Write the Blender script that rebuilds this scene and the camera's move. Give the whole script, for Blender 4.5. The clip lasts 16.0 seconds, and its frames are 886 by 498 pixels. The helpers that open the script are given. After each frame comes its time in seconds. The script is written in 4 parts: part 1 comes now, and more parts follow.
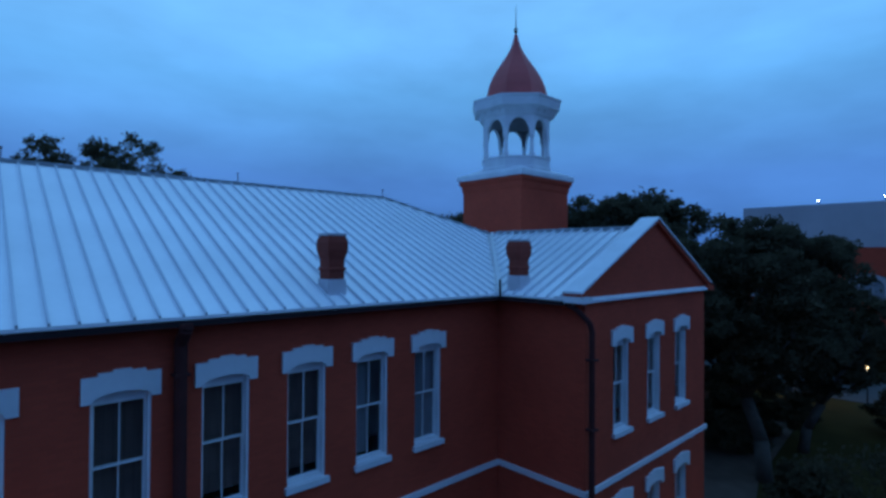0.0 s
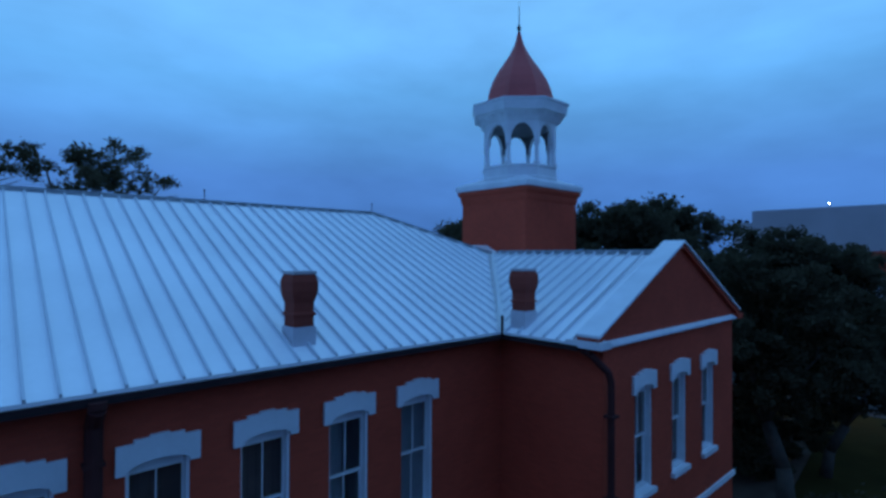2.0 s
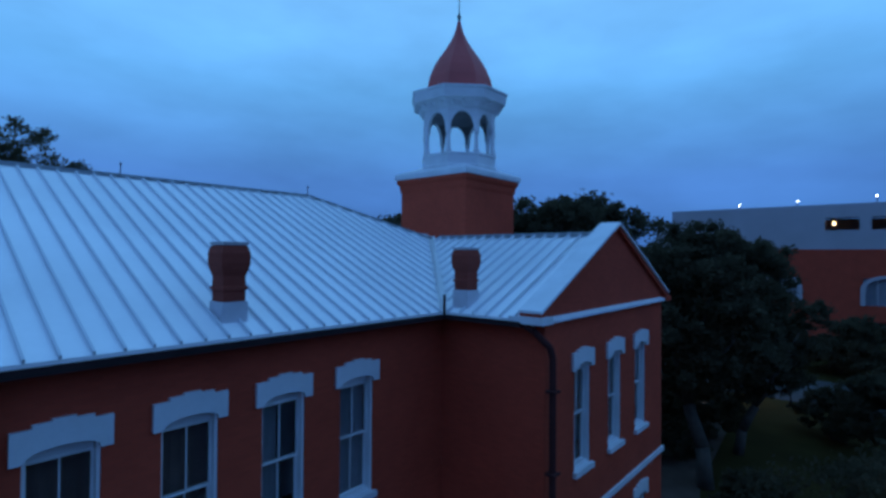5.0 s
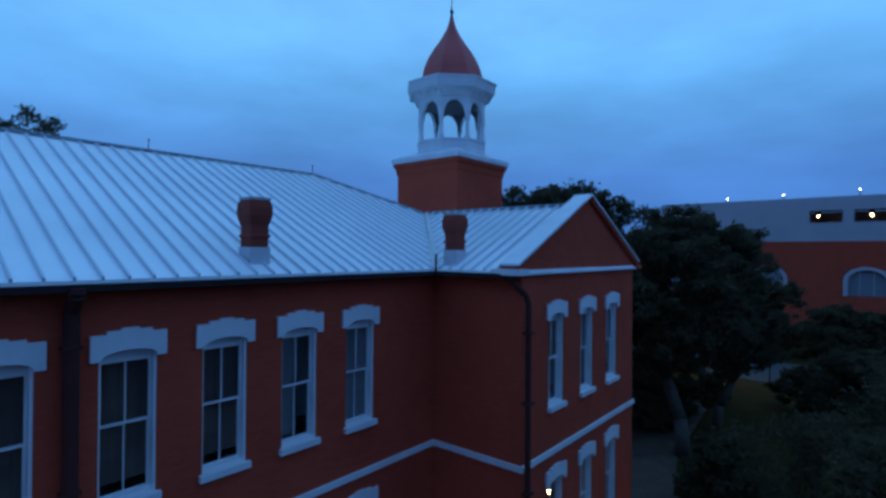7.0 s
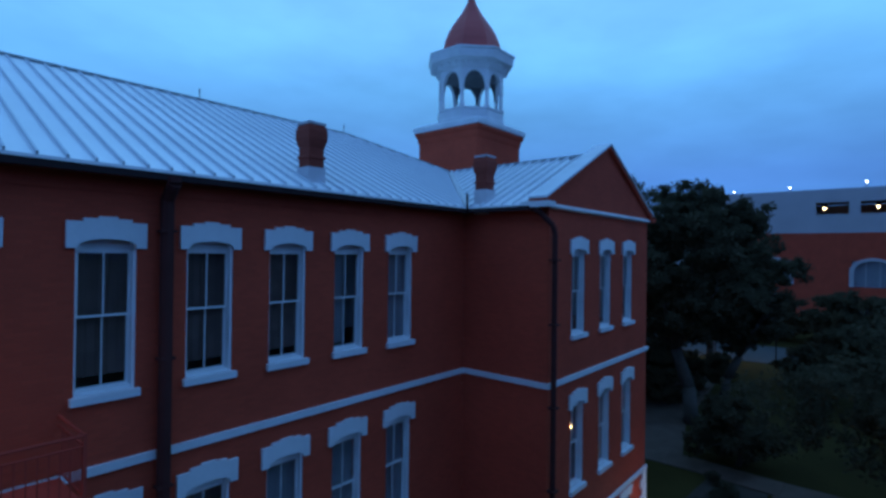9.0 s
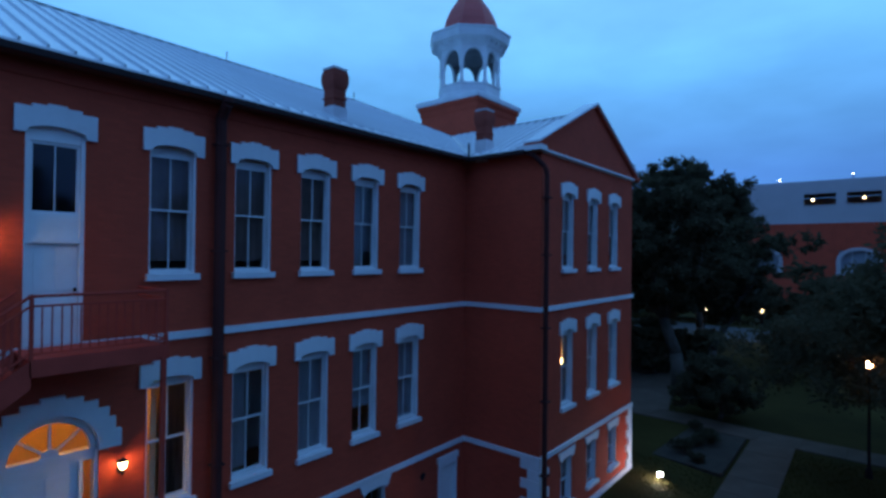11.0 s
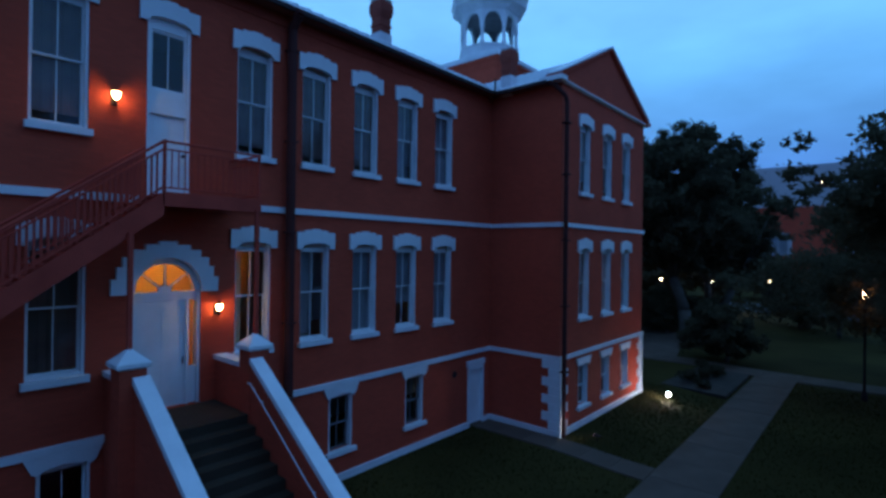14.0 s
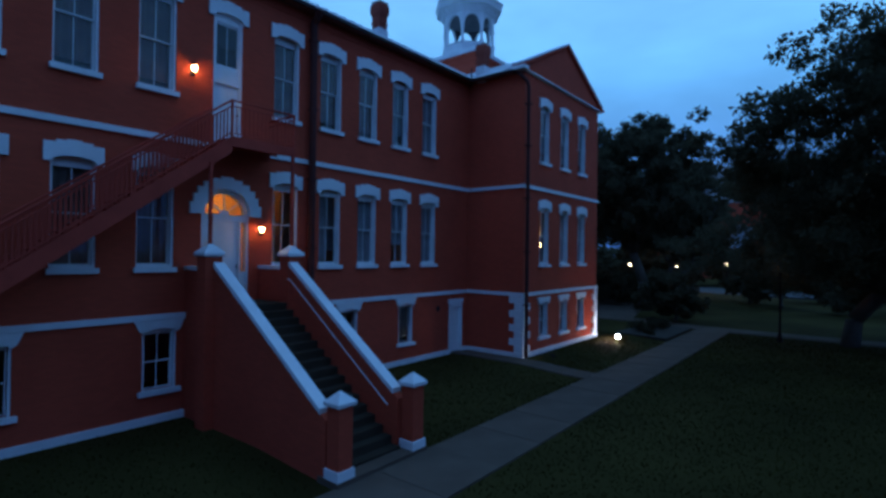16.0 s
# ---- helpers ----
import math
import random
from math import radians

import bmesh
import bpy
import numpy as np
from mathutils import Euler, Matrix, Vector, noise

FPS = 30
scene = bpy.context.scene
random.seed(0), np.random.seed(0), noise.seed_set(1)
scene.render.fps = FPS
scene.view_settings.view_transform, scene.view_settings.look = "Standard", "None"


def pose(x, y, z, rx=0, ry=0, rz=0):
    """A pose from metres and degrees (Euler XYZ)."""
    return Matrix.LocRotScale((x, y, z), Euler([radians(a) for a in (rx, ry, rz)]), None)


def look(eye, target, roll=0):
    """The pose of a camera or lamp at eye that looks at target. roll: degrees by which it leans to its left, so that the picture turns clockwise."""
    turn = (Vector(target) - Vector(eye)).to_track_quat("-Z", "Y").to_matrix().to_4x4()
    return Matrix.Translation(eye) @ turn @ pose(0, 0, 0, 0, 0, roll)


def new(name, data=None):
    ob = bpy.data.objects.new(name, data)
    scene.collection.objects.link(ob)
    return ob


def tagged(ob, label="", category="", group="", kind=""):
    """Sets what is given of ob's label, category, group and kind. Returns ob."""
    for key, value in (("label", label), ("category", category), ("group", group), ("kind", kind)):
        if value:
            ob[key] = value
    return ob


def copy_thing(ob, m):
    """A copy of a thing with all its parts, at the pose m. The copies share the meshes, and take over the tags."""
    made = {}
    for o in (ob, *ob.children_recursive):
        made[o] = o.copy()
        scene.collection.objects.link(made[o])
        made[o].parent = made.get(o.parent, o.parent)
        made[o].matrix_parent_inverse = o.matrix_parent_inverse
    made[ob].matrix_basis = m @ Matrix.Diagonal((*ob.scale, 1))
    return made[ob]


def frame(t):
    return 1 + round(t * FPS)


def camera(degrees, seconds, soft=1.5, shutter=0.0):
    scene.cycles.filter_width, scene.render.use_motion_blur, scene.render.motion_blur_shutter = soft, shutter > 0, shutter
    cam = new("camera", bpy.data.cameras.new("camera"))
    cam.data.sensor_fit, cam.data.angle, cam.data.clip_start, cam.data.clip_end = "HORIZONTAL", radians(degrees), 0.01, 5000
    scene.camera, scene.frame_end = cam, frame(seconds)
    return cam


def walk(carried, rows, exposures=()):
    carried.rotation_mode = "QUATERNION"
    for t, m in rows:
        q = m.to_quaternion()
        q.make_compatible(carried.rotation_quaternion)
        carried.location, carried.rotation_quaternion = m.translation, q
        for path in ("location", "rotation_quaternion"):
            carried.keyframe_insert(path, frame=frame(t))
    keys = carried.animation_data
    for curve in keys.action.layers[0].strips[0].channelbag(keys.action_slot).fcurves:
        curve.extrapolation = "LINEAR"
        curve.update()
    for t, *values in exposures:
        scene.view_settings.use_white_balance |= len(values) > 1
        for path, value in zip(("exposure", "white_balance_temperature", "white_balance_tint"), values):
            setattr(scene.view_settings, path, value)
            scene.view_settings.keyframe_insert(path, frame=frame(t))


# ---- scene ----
cam = camera(81.8, 16.0, soft=3.0)
PATH = [
    (0, (0.215, -10.286, 13.734), (1.576, -8.821, 13.757), 0.3),
    (0.5, (0.497, -10.126, 13.951), (1.866, -8.668, 13.968), 0.3),
    (1, (0.894, -9.816, 14.19), (2.259, -8.355, 14.209), 0.2),
    (1.5, (1.425, -9.286, 14.422), (2.781, -7.817, 14.451), 0.2),
    (2, (1.791, -8.954, 14.542), (3.144, -7.482, 14.565), 0.2),
    (2.5, (1.933, -8.742, 14.458), (3.294, -7.277, 14.48), 0.2),
    (3, (2.037, -8.598, 14.319), (3.402, -7.137, 14.344), 0.3),
    (3.5, (2.018, -8.571, 14.194), (3.392, -7.118, 14.214), 0.3),
    (4, (2.01, -8.576, 14.137), (3.501, -7.244, 14.16), 0.4),
    (4.2, (1.995, -8.575, 14.117), (3.517, -7.277, 14.143), 0.4),
    (6.5, (1.169, -9.374, 13.437), (2.7, -8.087, 13.459), 0.3),
    (7, (0.609, -9.876, 13.083), (2.147, -8.598, 13.095), 0.4),
    (7.5, (0.236, -10.116, 12.671), (1.772, -8.835, 12.686), 0.5),
    (8, (-0.145, -10.137, 12.247), (1.389, -8.854, 12.267), 0.4),
    (8.5, (-0.571, -10.05, 11.745), (0.955, -8.758, 11.758), 0.3),
    (9, (-0.766, -9.983, 11.205), (0.761, -8.693, 11.218), 0.7),
    (11.5, (-2.794, -11.171, 8.717), (-1.256, -9.893, 8.737), 0.6),
    (12, (-3.213, -11.232, 8.215), (-1.68, -9.948, 8.222), 0.6),
    (12.5, (-3.554, -11.231, 7.764), (-2.028, -9.938, 7.779), 0.7),
    (13, (-3.821, -11.329, 7.351), (-2.3, -10.03, 7.357), 0.8),
    (13.5, (-3.957, -11.409, 6.97), (-2.439, -10.106, 6.978), 0.7),
    (14, (-4.227, -11.575, 6.515), (-2.71, -10.272, 6.521), 0.7),
    (14.5, (-4.712, -11.936, 6.017), (-3.186, -10.645, 6.023), 0.7),
    (15, (-5.312, -12.396, 5.49), (-3.774, -11.118, 5.506), 0.6),
    (15.5, (-6.143, -13.161, 4.91), (-4.6, -11.889, 4.935), 0.7),
    (16, (-7.363, -14.229, 4.52), (-5.807, -12.973, 4.536), 0.7),
]
walk(cam, [(t, look(eye, target, roll)) for t, eye, target, roll in PATH],
     [(0, 0.15), (4, 0.14), (7, 0.18), (9, 0.35), (12.5, 0.38), (14.5, 0.36), (16, 0.31)])

# ---- world, sun, exposure ----
world = bpy.data.worlds.new("dusk_sky")
scene.world = world
world.use_nodes = True
wn, wl = world.node_tree.nodes, world.node_tree.links
wn.clear()
w_out = wn.new("ShaderNodeOutputWorld")
w_bg = wn.new("ShaderNodeBackground")
w_tc = wn.new("ShaderNodeTexCoord")
w_sep = wn.new("ShaderNodeSeparateXYZ")
w_ramp = wn.new("ShaderNodeValToRGB")
w_map = wn.new("ShaderNodeMapping")
w_noise = wn.new("ShaderNodeTexNoise")
w_nr = wn.new("ShaderNodeMapRange")
w_mul = wn.new("ShaderNodeMix")
w_sky = wn.new("ShaderNodeTexSky")
w_add = wn.new("ShaderNodeMix")
w_sky.sky_type, w_sky.sun_disc = "NISHITA", False
w_sky.sun_elevation, w_sky.sun_rotation = radians(1.5), radians(200)
w_map.inputs["Scale"].default_value = (1.5, 1.5, 4.2)
w_noise.inputs["Scale"].default_value = 1.7
w_noise.inputs["Detail"].default_value = 5.0
w_noise.inputs["Roughness"].default_value = 0.5
w_nr.inputs["From Min"].default_value, w_nr.inputs["From Max"].default_value = 0.3, 0.7
w_nr.inputs["To Min"].default_value, w_nr.inputs["To Max"].default_value = 0.80, 1.18
w_ramp.color_ramp.elements[0].position, w_ramp.color_ramp.elements[0].color = 0.0, (0.040, 0.145, 0.46, 1)
w_ramp.color_ramp.elements[1].position, w_ramp.color_ramp.elements[1].color = 1.0, (0.13, 0.40, 0.86, 1)
for pos, col in ((0.14, (0.064, 0.210, 0.60, 1)), (0.30, (0.112, 0.385, 0.84, 1)), (0.45, (0.16, 0.47, 0.95, 1))):
    w_ramp.color_ramp.elements.new(pos).color = col
w_mul.data_type, w_mul.blend_type = "RGBA", "MULTIPLY"
w_mul.inputs[0].default_value = 1.0
w_add.data_type, w_add.blend_type = "RGBA", "ADD"
w_add.inputs[0].default_value = 0.003
wl.new(w_tc.outputs["Generated"], w_sep.inputs[0])
wl.new(w_sep.outputs["Z"], w_ramp.inputs[0])
wl.new(w_tc.outputs["Generated"], w_map.inputs[0])
wl.new(w_map.outputs[0], w_noise.inputs["Vector"])
wl.new(w_noise.outputs["Fac"], w_nr.inputs["Value"])
wl.new(w_ramp.outputs[0], w_mul.inputs[6])
wl.new(w_nr.outputs[0], w_mul.inputs[7])
# the afterglow side is brighter than the sky opposite
w_dot, w_side, w_dim = wn.new("ShaderNodeVectorMath"), wn.new("ShaderNodeMapRange"), wn.new("ShaderNodeMix")
w_dot.operation = "DOT_PRODUCT"
w_dot.inputs[1].default_value = (0.72, 0.69, 0.0)
w_side.interpolation_type = "SMOOTHSTEP"
w_side.inputs["From Min"].default_value, w_side.inputs["From Max"].default_value = -0.9, 0.75
w_side.inputs["To Min"].default_value, w_side.inputs["To Max"].default_value = 0.0, 1.0
w_tint = wn.new("ShaderNodeMix")
w_tint.data_type = "RGBA"
w_tint.inputs[6].default_value, w_tint.inputs[7].default_value = (0.60, 0.57, 0.72, 1), (1.06, 1.03, 1.0, 1)
w_dim.data_type, w_dim.blend_type = "RGBA", "MULTIPLY"
w_dim.inputs[0].default_value = 1.0
wl.new(w_tc.outputs["Generated"], w_dot.inputs[0])
wl.new(w_dot.outputs["Value"], w_side.inputs["Value"])
wl.new(w_mul.outputs[2], w_dim.inputs[6])
wl.new(w_side.outputs[0], w_tint.inputs[0])
wl.new(w_tint.outputs[2], w_dim.inputs[7])
wl.new(w_dim.outputs[2], w_add.inputs[6])
wl.new(w_sky.outputs[0], w_add.inputs[7])
wl.new(w_add.outputs[2], w_bg.inputs[0])
wl.new(w_bg.outputs[0], w_out.inputs[0])
w_bg.inputs[1].default_value = 1.0


def lamp(name, kind, m, watts, colour, size=0.1, cone=None):
    data = bpy.data.lights.new(name, kind)
    data.energy, data.color = watts, colour
    if kind in ("POINT", "SPOT"):
        data.shadow_soft_size = size
    if cone:
        data.spot_size, data.spot_blend = radians(cone), 0.6
    ob = new(name, data)
    ob.matrix_world = m
    return ob


# ---- materials ----
def material(name, colour, rough=0.7, metal=0.0, vary=0.25, scale=3.0, fine=40.0, bump=0.15, stain=0.0, spec=0.4):
    """A surface with colour varied at two scales and a fine relief."""
    m = bpy.data.materials.new(name)
    m.use_nodes = True
    n, l = m.node_tree.nodes, m.node_tree.links
    b = n["Principled BSDF"]
    b.inputs["Roughness"].default_value, b.inputs["Metallic"].default_value = rough, metal
    b.inputs["Specular IOR Level"].default_value = spec
    tc = n.new("ShaderNodeTexCoord")
    big, small = n.new("ShaderNodeTexNoise"), n.new("ShaderNodeTexNoise")
    big.inputs["Scale"].default_value, big.inputs["Detail"].default_value = scale, 6
    small.inputs["Scale"].default_value, small.inputs["Detail"].default_value = fine, 3
    mix = n.new("ShaderNodeMix")
    mix.data_type = "RGBA"
    mix.inputs[6].default_value = (*[c * (1 - vary) for c in colour], 1)
    mix.inputs[7].default_value = (*[min(1, c * (1 + vary)) for c in colour], 1)
    add = n.new("ShaderNodeMath")
    add.operation = "MULTIPLY_ADD"
    add.inputs[1].default_value = 0.35
    l.new(tc.outputs["Object"], big.inputs["Vector"])
    l.new(tc.outputs["Object"], small.inputs["Vector"])
    half = n.new("ShaderNodeMath")
    half.operation = "MULTIPLY_ADD"
    half.inputs[1].default_value, half.inputs[2].default_value = 1.6, -0.5
    l.new(big.outputs["Fac"], half.inputs[0])
    l.new(small.outputs["Fac"], add.inputs[0])
    l.new(half.outputs[0], add.inputs[2])
    l.new(add.outputs[0], mix.inputs[0])
    l.new(mix.outputs[2], b.inputs["Base Color"])
    bp = n.new("ShaderNodeBump")
    bp.inputs["Strength"].default_value, bp.inputs["Distance"].default_value = bump, 0.01
    l.new(small.outputs["Fac"], bp.inputs["Height"])
    l.new(bp.outputs[0], b.inputs["Normal"])
    return m


def brick_material(name, red, mortar):
    """Painted brickwork: courses 75 mm high in shallow relief, mottled paint."""
    m = material(name, red, 0.85, 0, 0.3, 0.7, 25.0, 0.2, 0.0, 0.12)
    n, l = m.node_tree.nodes, m.node_tree.links
    b = n["Principled BSDF"]
    tc = n["Texture Coordinate"]
    sep, add, com = n.new("ShaderNodeSeparateXYZ"), n.new("ShaderNodeMath"), n.new("ShaderNodeCombineXYZ")
    l.new(tc.outputs["Object"], sep.inputs[0])
    l.new(sep.outputs[0], add.inputs[0])
    l.new(sep.outputs[1], add.inputs[1])
    l.new(add.outputs[0], com.inputs[0])
    l.new(sep.outputs[2], com.inputs[1])
    br = n.new("ShaderNodeTexBrick")
    br.inputs["Scale"].default_value = 1.0
    br.inputs["Mortar Size"].default_value = 0.006
    br.inputs["Brick Width"].default_value, br.inputs["Row Height"].default_value = 0.215, 0.075
    l.new(com.outputs[0], br.inputs["Vector"])
    br.inputs["Color1"].default_value = (*[c * 0.85 for c in red], 1)
    br.inputs["Color2"].default_value = (*[c * 1.12 for c in red], 1)
    br.inputs["Mortar"].default_value = (*mortar, 1)
    old = b.inputs["Base Color"].links[0].from_socket
    mul = n.new("ShaderNodeMix")
    mul.data_type = "RGBA"
    mul.inputs[0].default_value = 0.5
    l.new(old, mul.inputs[6])
    l.new(br.outputs["Color"], mul.inputs[7])
    l.new(mul.outputs[2], b.inputs["Base Color"])
    bp = n.new("ShaderNodeBump")
    bp.inputs["Strength"].default_value, bp.inputs["Distance"].default_value = 0.5, 0.006
    bp.invert = True
    l.new(br.outputs["Fac"], bp.inputs["Height"])
    l.new(b.inputs["Normal"].links[0].from_socket, bp.inputs["Normal"])
    l.new(bp.outputs[0], b.inputs["Normal"])
    return m


def glowing(name, colour, strength):
    m = bpy.data.materials.new(name)
    m.use_nodes = True
    b = m.node_tree.nodes["Principled BSDF"]
    b.inputs["Base Color"].default_value = (*colour, 1)
    b.inputs["Emission Color"].default_value = (*colour, 1)
    b.inputs["Emission Strength"].default_value = strength
    return m


def glass_material(name, tint=(0.92, 0.94, 0.94)):
    m = bpy.data.materials.new(name)
    m.use_nodes = True
    n, l = m.node_tree.nodes, m.node_tree.links
    n.clear()
    out, mix = n.new("ShaderNodeOutputMaterial"), n.new("ShaderNodeMixShader")
    clear, gloss, face = n.new("ShaderNodeBsdfTransparent"), n.new("ShaderNodeBsdfGlossy"), n.new("ShaderNodeLayerWeight")
    noise_t, bp = n.new("ShaderNodeTexNoise"), n.new("ShaderNodeBump")
    noise_t.inputs["Scale"].default_value = 2.0
    bp.inputs["Strength"].default_value, bp.inputs["Distance"].default_value = 0.06, 0.02
    l.new(noise_t.outputs["Fac"], bp.inputs["Height"])
    l.new(bp.outputs[0], gloss.inputs["Normal"])
    clear.inputs[0].default_value = (*tint, 1)
    gloss.inputs["Roughness"].default_value = 0.04
    power, share = n.new("ShaderNodeMath"), n.new("ShaderNodeMath")
    power.operation, share.operation = "POWER", "MULTIPLY_ADD"
    power.inputs[1].default_value = 4.5
    share.inputs[1].default_value, share.inputs[2].default_value = 0.7, 0.03
    l.new(face.outputs["Facing"], power.inputs[0])
    l.new(power.outputs[0], share.inputs[0])
    l.new(share.outputs[0], mix.inputs[0])
    l.new(clear.outputs[0], mix.inputs[1])
    l.new(gloss.outputs[0], mix.inputs[2])
    l.new(mix.outputs[0], out.inputs[0])
    return m


def leaf_material(name, colour):
    """Dull leaves that let part of the light through."""
    m = material(name, colour, 0.95, 0, 0.3, 0.6, 5.0, 0.0, 0.0, 0.05)
    n, l = m.node_tree.nodes, m.node_tree.links
    b = n["Principled BSDF"]
    thin, mix = n.new("ShaderNodeBsdfTranslucent"), n.new("ShaderNodeMixShader")
    l.new(b.inputs["Base Color"].links[0].from_socket, thin.inputs[0])
    mix.inputs[0].default_value = 0.45
    l.new(b.outputs[0], mix.inputs[1])
    l.new(thin.outputs[0], mix.inputs[2])
    l.new(mix.outputs[0], n["Material Output"].inputs[0])
    return m


BRICK = brick_material("red_painted_brick", (0.53, 0.077, 0.041), (0.44, 0.081, 0.050))
WHITE = material("white_paint", (0.78, 0.79, 0.80), 0.55, 0, 0.10, 2.0, 30.0, 0.12)
GREY = material("grey_sash_paint", (0.16, 0.16, 0.17), 0.6, 0, 0.2, 2.0, 30.0, 0.12)
TRIM = material("white_trim_paint", (0.74, 0.76, 0.78), 0.6, 0, 0.12, 1.3, 18.0, 0.15)
TIN = material("galvanised_roofing", (0.92, 0.93, 0.94), 0.42, 0.1, 0.10, 0.45, 9.0, 0.06)
DOME = material("red_dome_paint", (0.62, 0.11, 0.095), 0.65, 0, 0.15, 1.0, 12.0, 0.1)
# darker than the roofing, so the ridge draws a thin dark line
RIDGE = material("dark_ridge_metal", (0.36, 0.38, 0.42), 0.55, 0.2, 0.2, 0.8, 12.0, 0.06)
SOOTY = brick_material("sooted_chimney_brick", (0.30, 0.062, 0.042), (0.24, 0.06, 0.045))
ZINC = material("dull_zinc_sheet", (0.60, 0.58, 0.62), 0.6, 0.1, 0.15, 2.0, 20.0, 0.08)
# the shade inside the belfry is put into this dark colour
LINING = material("shaded_belfry_lining", (0.19, 0.18, 0.19), 0.85, 0, 0.25, 2.0, 20.0, 0.2)
DARK = material("dark_bronze_metal", (0.034, 0.019, 0.020), 0.75, 0.0, 0.3, 3.0, 30.0, 0.1, 0.0, 0.2)
PIPE = material("brown_pipe_paint", (0.080, 0.026, 0.024), 0.8, 0.0, 0.25, 2.0, 30.0, 0.1, 0.0, 0.15)
# the shadow line beside each rib is put into this darker colour
SEAM = material("shaded_seam_metal", (0.64, 0.67, 0.71), 0.5, 0.1, 0.15, 0.8, 12.0, 0.06)
RUST = material("oxide_red_steel", (0.48, 0.066, 0.044), 0.8, 0.0, 0.25, 2.0, 30.0, 0.1, 0.0, 0.12)
SOFFIT = material("dark_eave_boards", (0.22, 0.075, 0.065), 0.7, 0, 0.25, 2.0, 25.0, 0.1)
GLASS = glass_material("window_glass")
DRAPE = material("dark_curtain_cloth", (0.25, 0.155, 0.145), 0.95, 0, 0.3, 3.0, 50.0, 0.2)
CLOTH = material("grey_curtain_cloth", (0.40, 0.38, 0.42), 0.9, 0, 0.15, 4.0, 60.0, 0.2)
PLASTER = material("interior_plaster", (0.30, 0.27, 0.24), 0.9, 0, 0.1, 1.0, 20.0, 0.1)
# darker than the concrete of the walks
STEP = material("dark_step_concrete", (0.056, 0.041, 0.029), 0.95, 0, 0.3, 1.2, 20.0, 0.2, 0.0, 0.1)
CREAM = material("hall_plaster", (0.80, 0.62, 0.36), 0.9, 0, 0.08, 1.0, 20.0, 0.05)
CONCRETE = material("weathered_concrete", (0.135, 0.092, 0.070), 0.95, 0, 0.3, 0.8, 22.0, 0.2, 0.0, 0.1)
PALE_CONCRETE = material("pale_precast_concrete", (0.50, 0.45, 0.46), 0.85, 0, 0.15, 0.15, 6.0, 0.1)
GRASS = material("lawn_soil", (0.050, 0.037, 0.011), 1.0, 0, 0.45, 0.25, 14.0, 0.5, 0.0, 0.05)
BLADE = material("grass_blades", (0.058, 0.046, 0.012), 1.0, 0, 0.35, 0.5, 6.0, 0.0, 0.0, 0.05)
MULCH = material("bark_mulch", (0.05, 0.035, 0.025), 0.95, 0, 0.4, 2.0, 30.0, 0.6)
LEAF = leaf_material("oak_leaves", (0.098, 0.082, 0.050))
BARK = material("oak_bark", (0.09, 0.075, 0.06), 0.95, 0, 0.3, 2.0, 18.0, 0.8)
ASPHALT = material("asphalt", (0.05, 0.05, 0.052), 0.9, 0, 0.2, 0.5, 30.0, 0.3)
WARM = glowing("warm_lamp_glass", (1.0, 0.62, 0.26), 24.0)
COOL = glowing("white_lamp_glass", (0.92, 0.97, 1.0), 300.0)
STREET = glowing("street_lamp_glass", (1.0, 0.75, 0.45), 16.0)
AMBER = glowing("amber_lamp_glass", (1.0, 0.50, 0.24), 26.0)
DIM = glowing("dim_street_lamp_glass", (1.0, 0.75, 0.45), 4.0)
DECK = glowing("deck_lamp_glass", (0.80, 0.92, 1.0), 9.0)

# ---- mesh helpers ----
def box(bm, x0, x1, y0, y1, z0, z1):
    v = [bm.verts.new(p) for p in ((x0, y0, z0), (x1, y0, z0), (x1, y1, z0), (x0, y1, z0), (x0, y0, z1), (x1, y0, z1), (x1, y1, z1), (x0, y1, z1))]
    for f in ((0, 3, 2, 1), (4, 5, 6, 7), (0, 1, 5, 4), (1, 2, 6, 5), (2, 3, 7, 6), (3, 0, 4, 7)):
        bm.faces.new([v[i] for i in f])
    return v


def prism(bm, outline, y0, y1):
    """An outline in x, z drawn out from y0 to y1."""
    a = [bm.verts.new((x, y0, z)) for x, z in outline]
    b = [bm.verts.new((x, y1, z)) for x, z in outline]
    bm.faces.new(a)
    bm.faces.new(b[::-1])
    n = len(outline)
    for i in range(n):
        bm.faces.new((a[i], b[i], b[(i + 1) % n], a[(i + 1) % n]))


def plate(bm, corners, t):
    """A flat plate under the given corners, t thick downwards."""
    a = [bm.verts.new(c) for c in corners]
    b = [bm.verts.new((c[0], c[1], c[2] - t)) for c in corners]
    bm.faces.new(a)
    bm.faces.new(b[::-1])
    n = len(corners)
    for i in range(n):
        bm.faces.new((a[i], b[i], b[(i + 1) % n], a[(i + 1) % n]))


def rod(bm, p, q, r0, r1=None, sides=8, caps=True):
    """A round bar from p to q."""
    r1 = r0 if r1 is None else r1
    p, q = Vector(p), Vector(q)
    turn = (q - p).to_track_quat("Z", "Y").to_matrix()
    ring = [[bm.verts.new(c + turn @ Vector((r * math.cos(2 * math.pi * i / sides), r * math.sin(2 * math.pi * i / sides), 0)))
             for i in range(sides)] for c, r in ((p, r0), (q, r1))]
    for i in range(sides):
        bm.faces.new((ring[0][i], ring[0][(i + 1) % sides], ring[1][(i + 1) % sides], ring[1][i]))
    if caps:
        bm.faces.new(ring[0][::-1])
        bm.faces.new(ring[1])


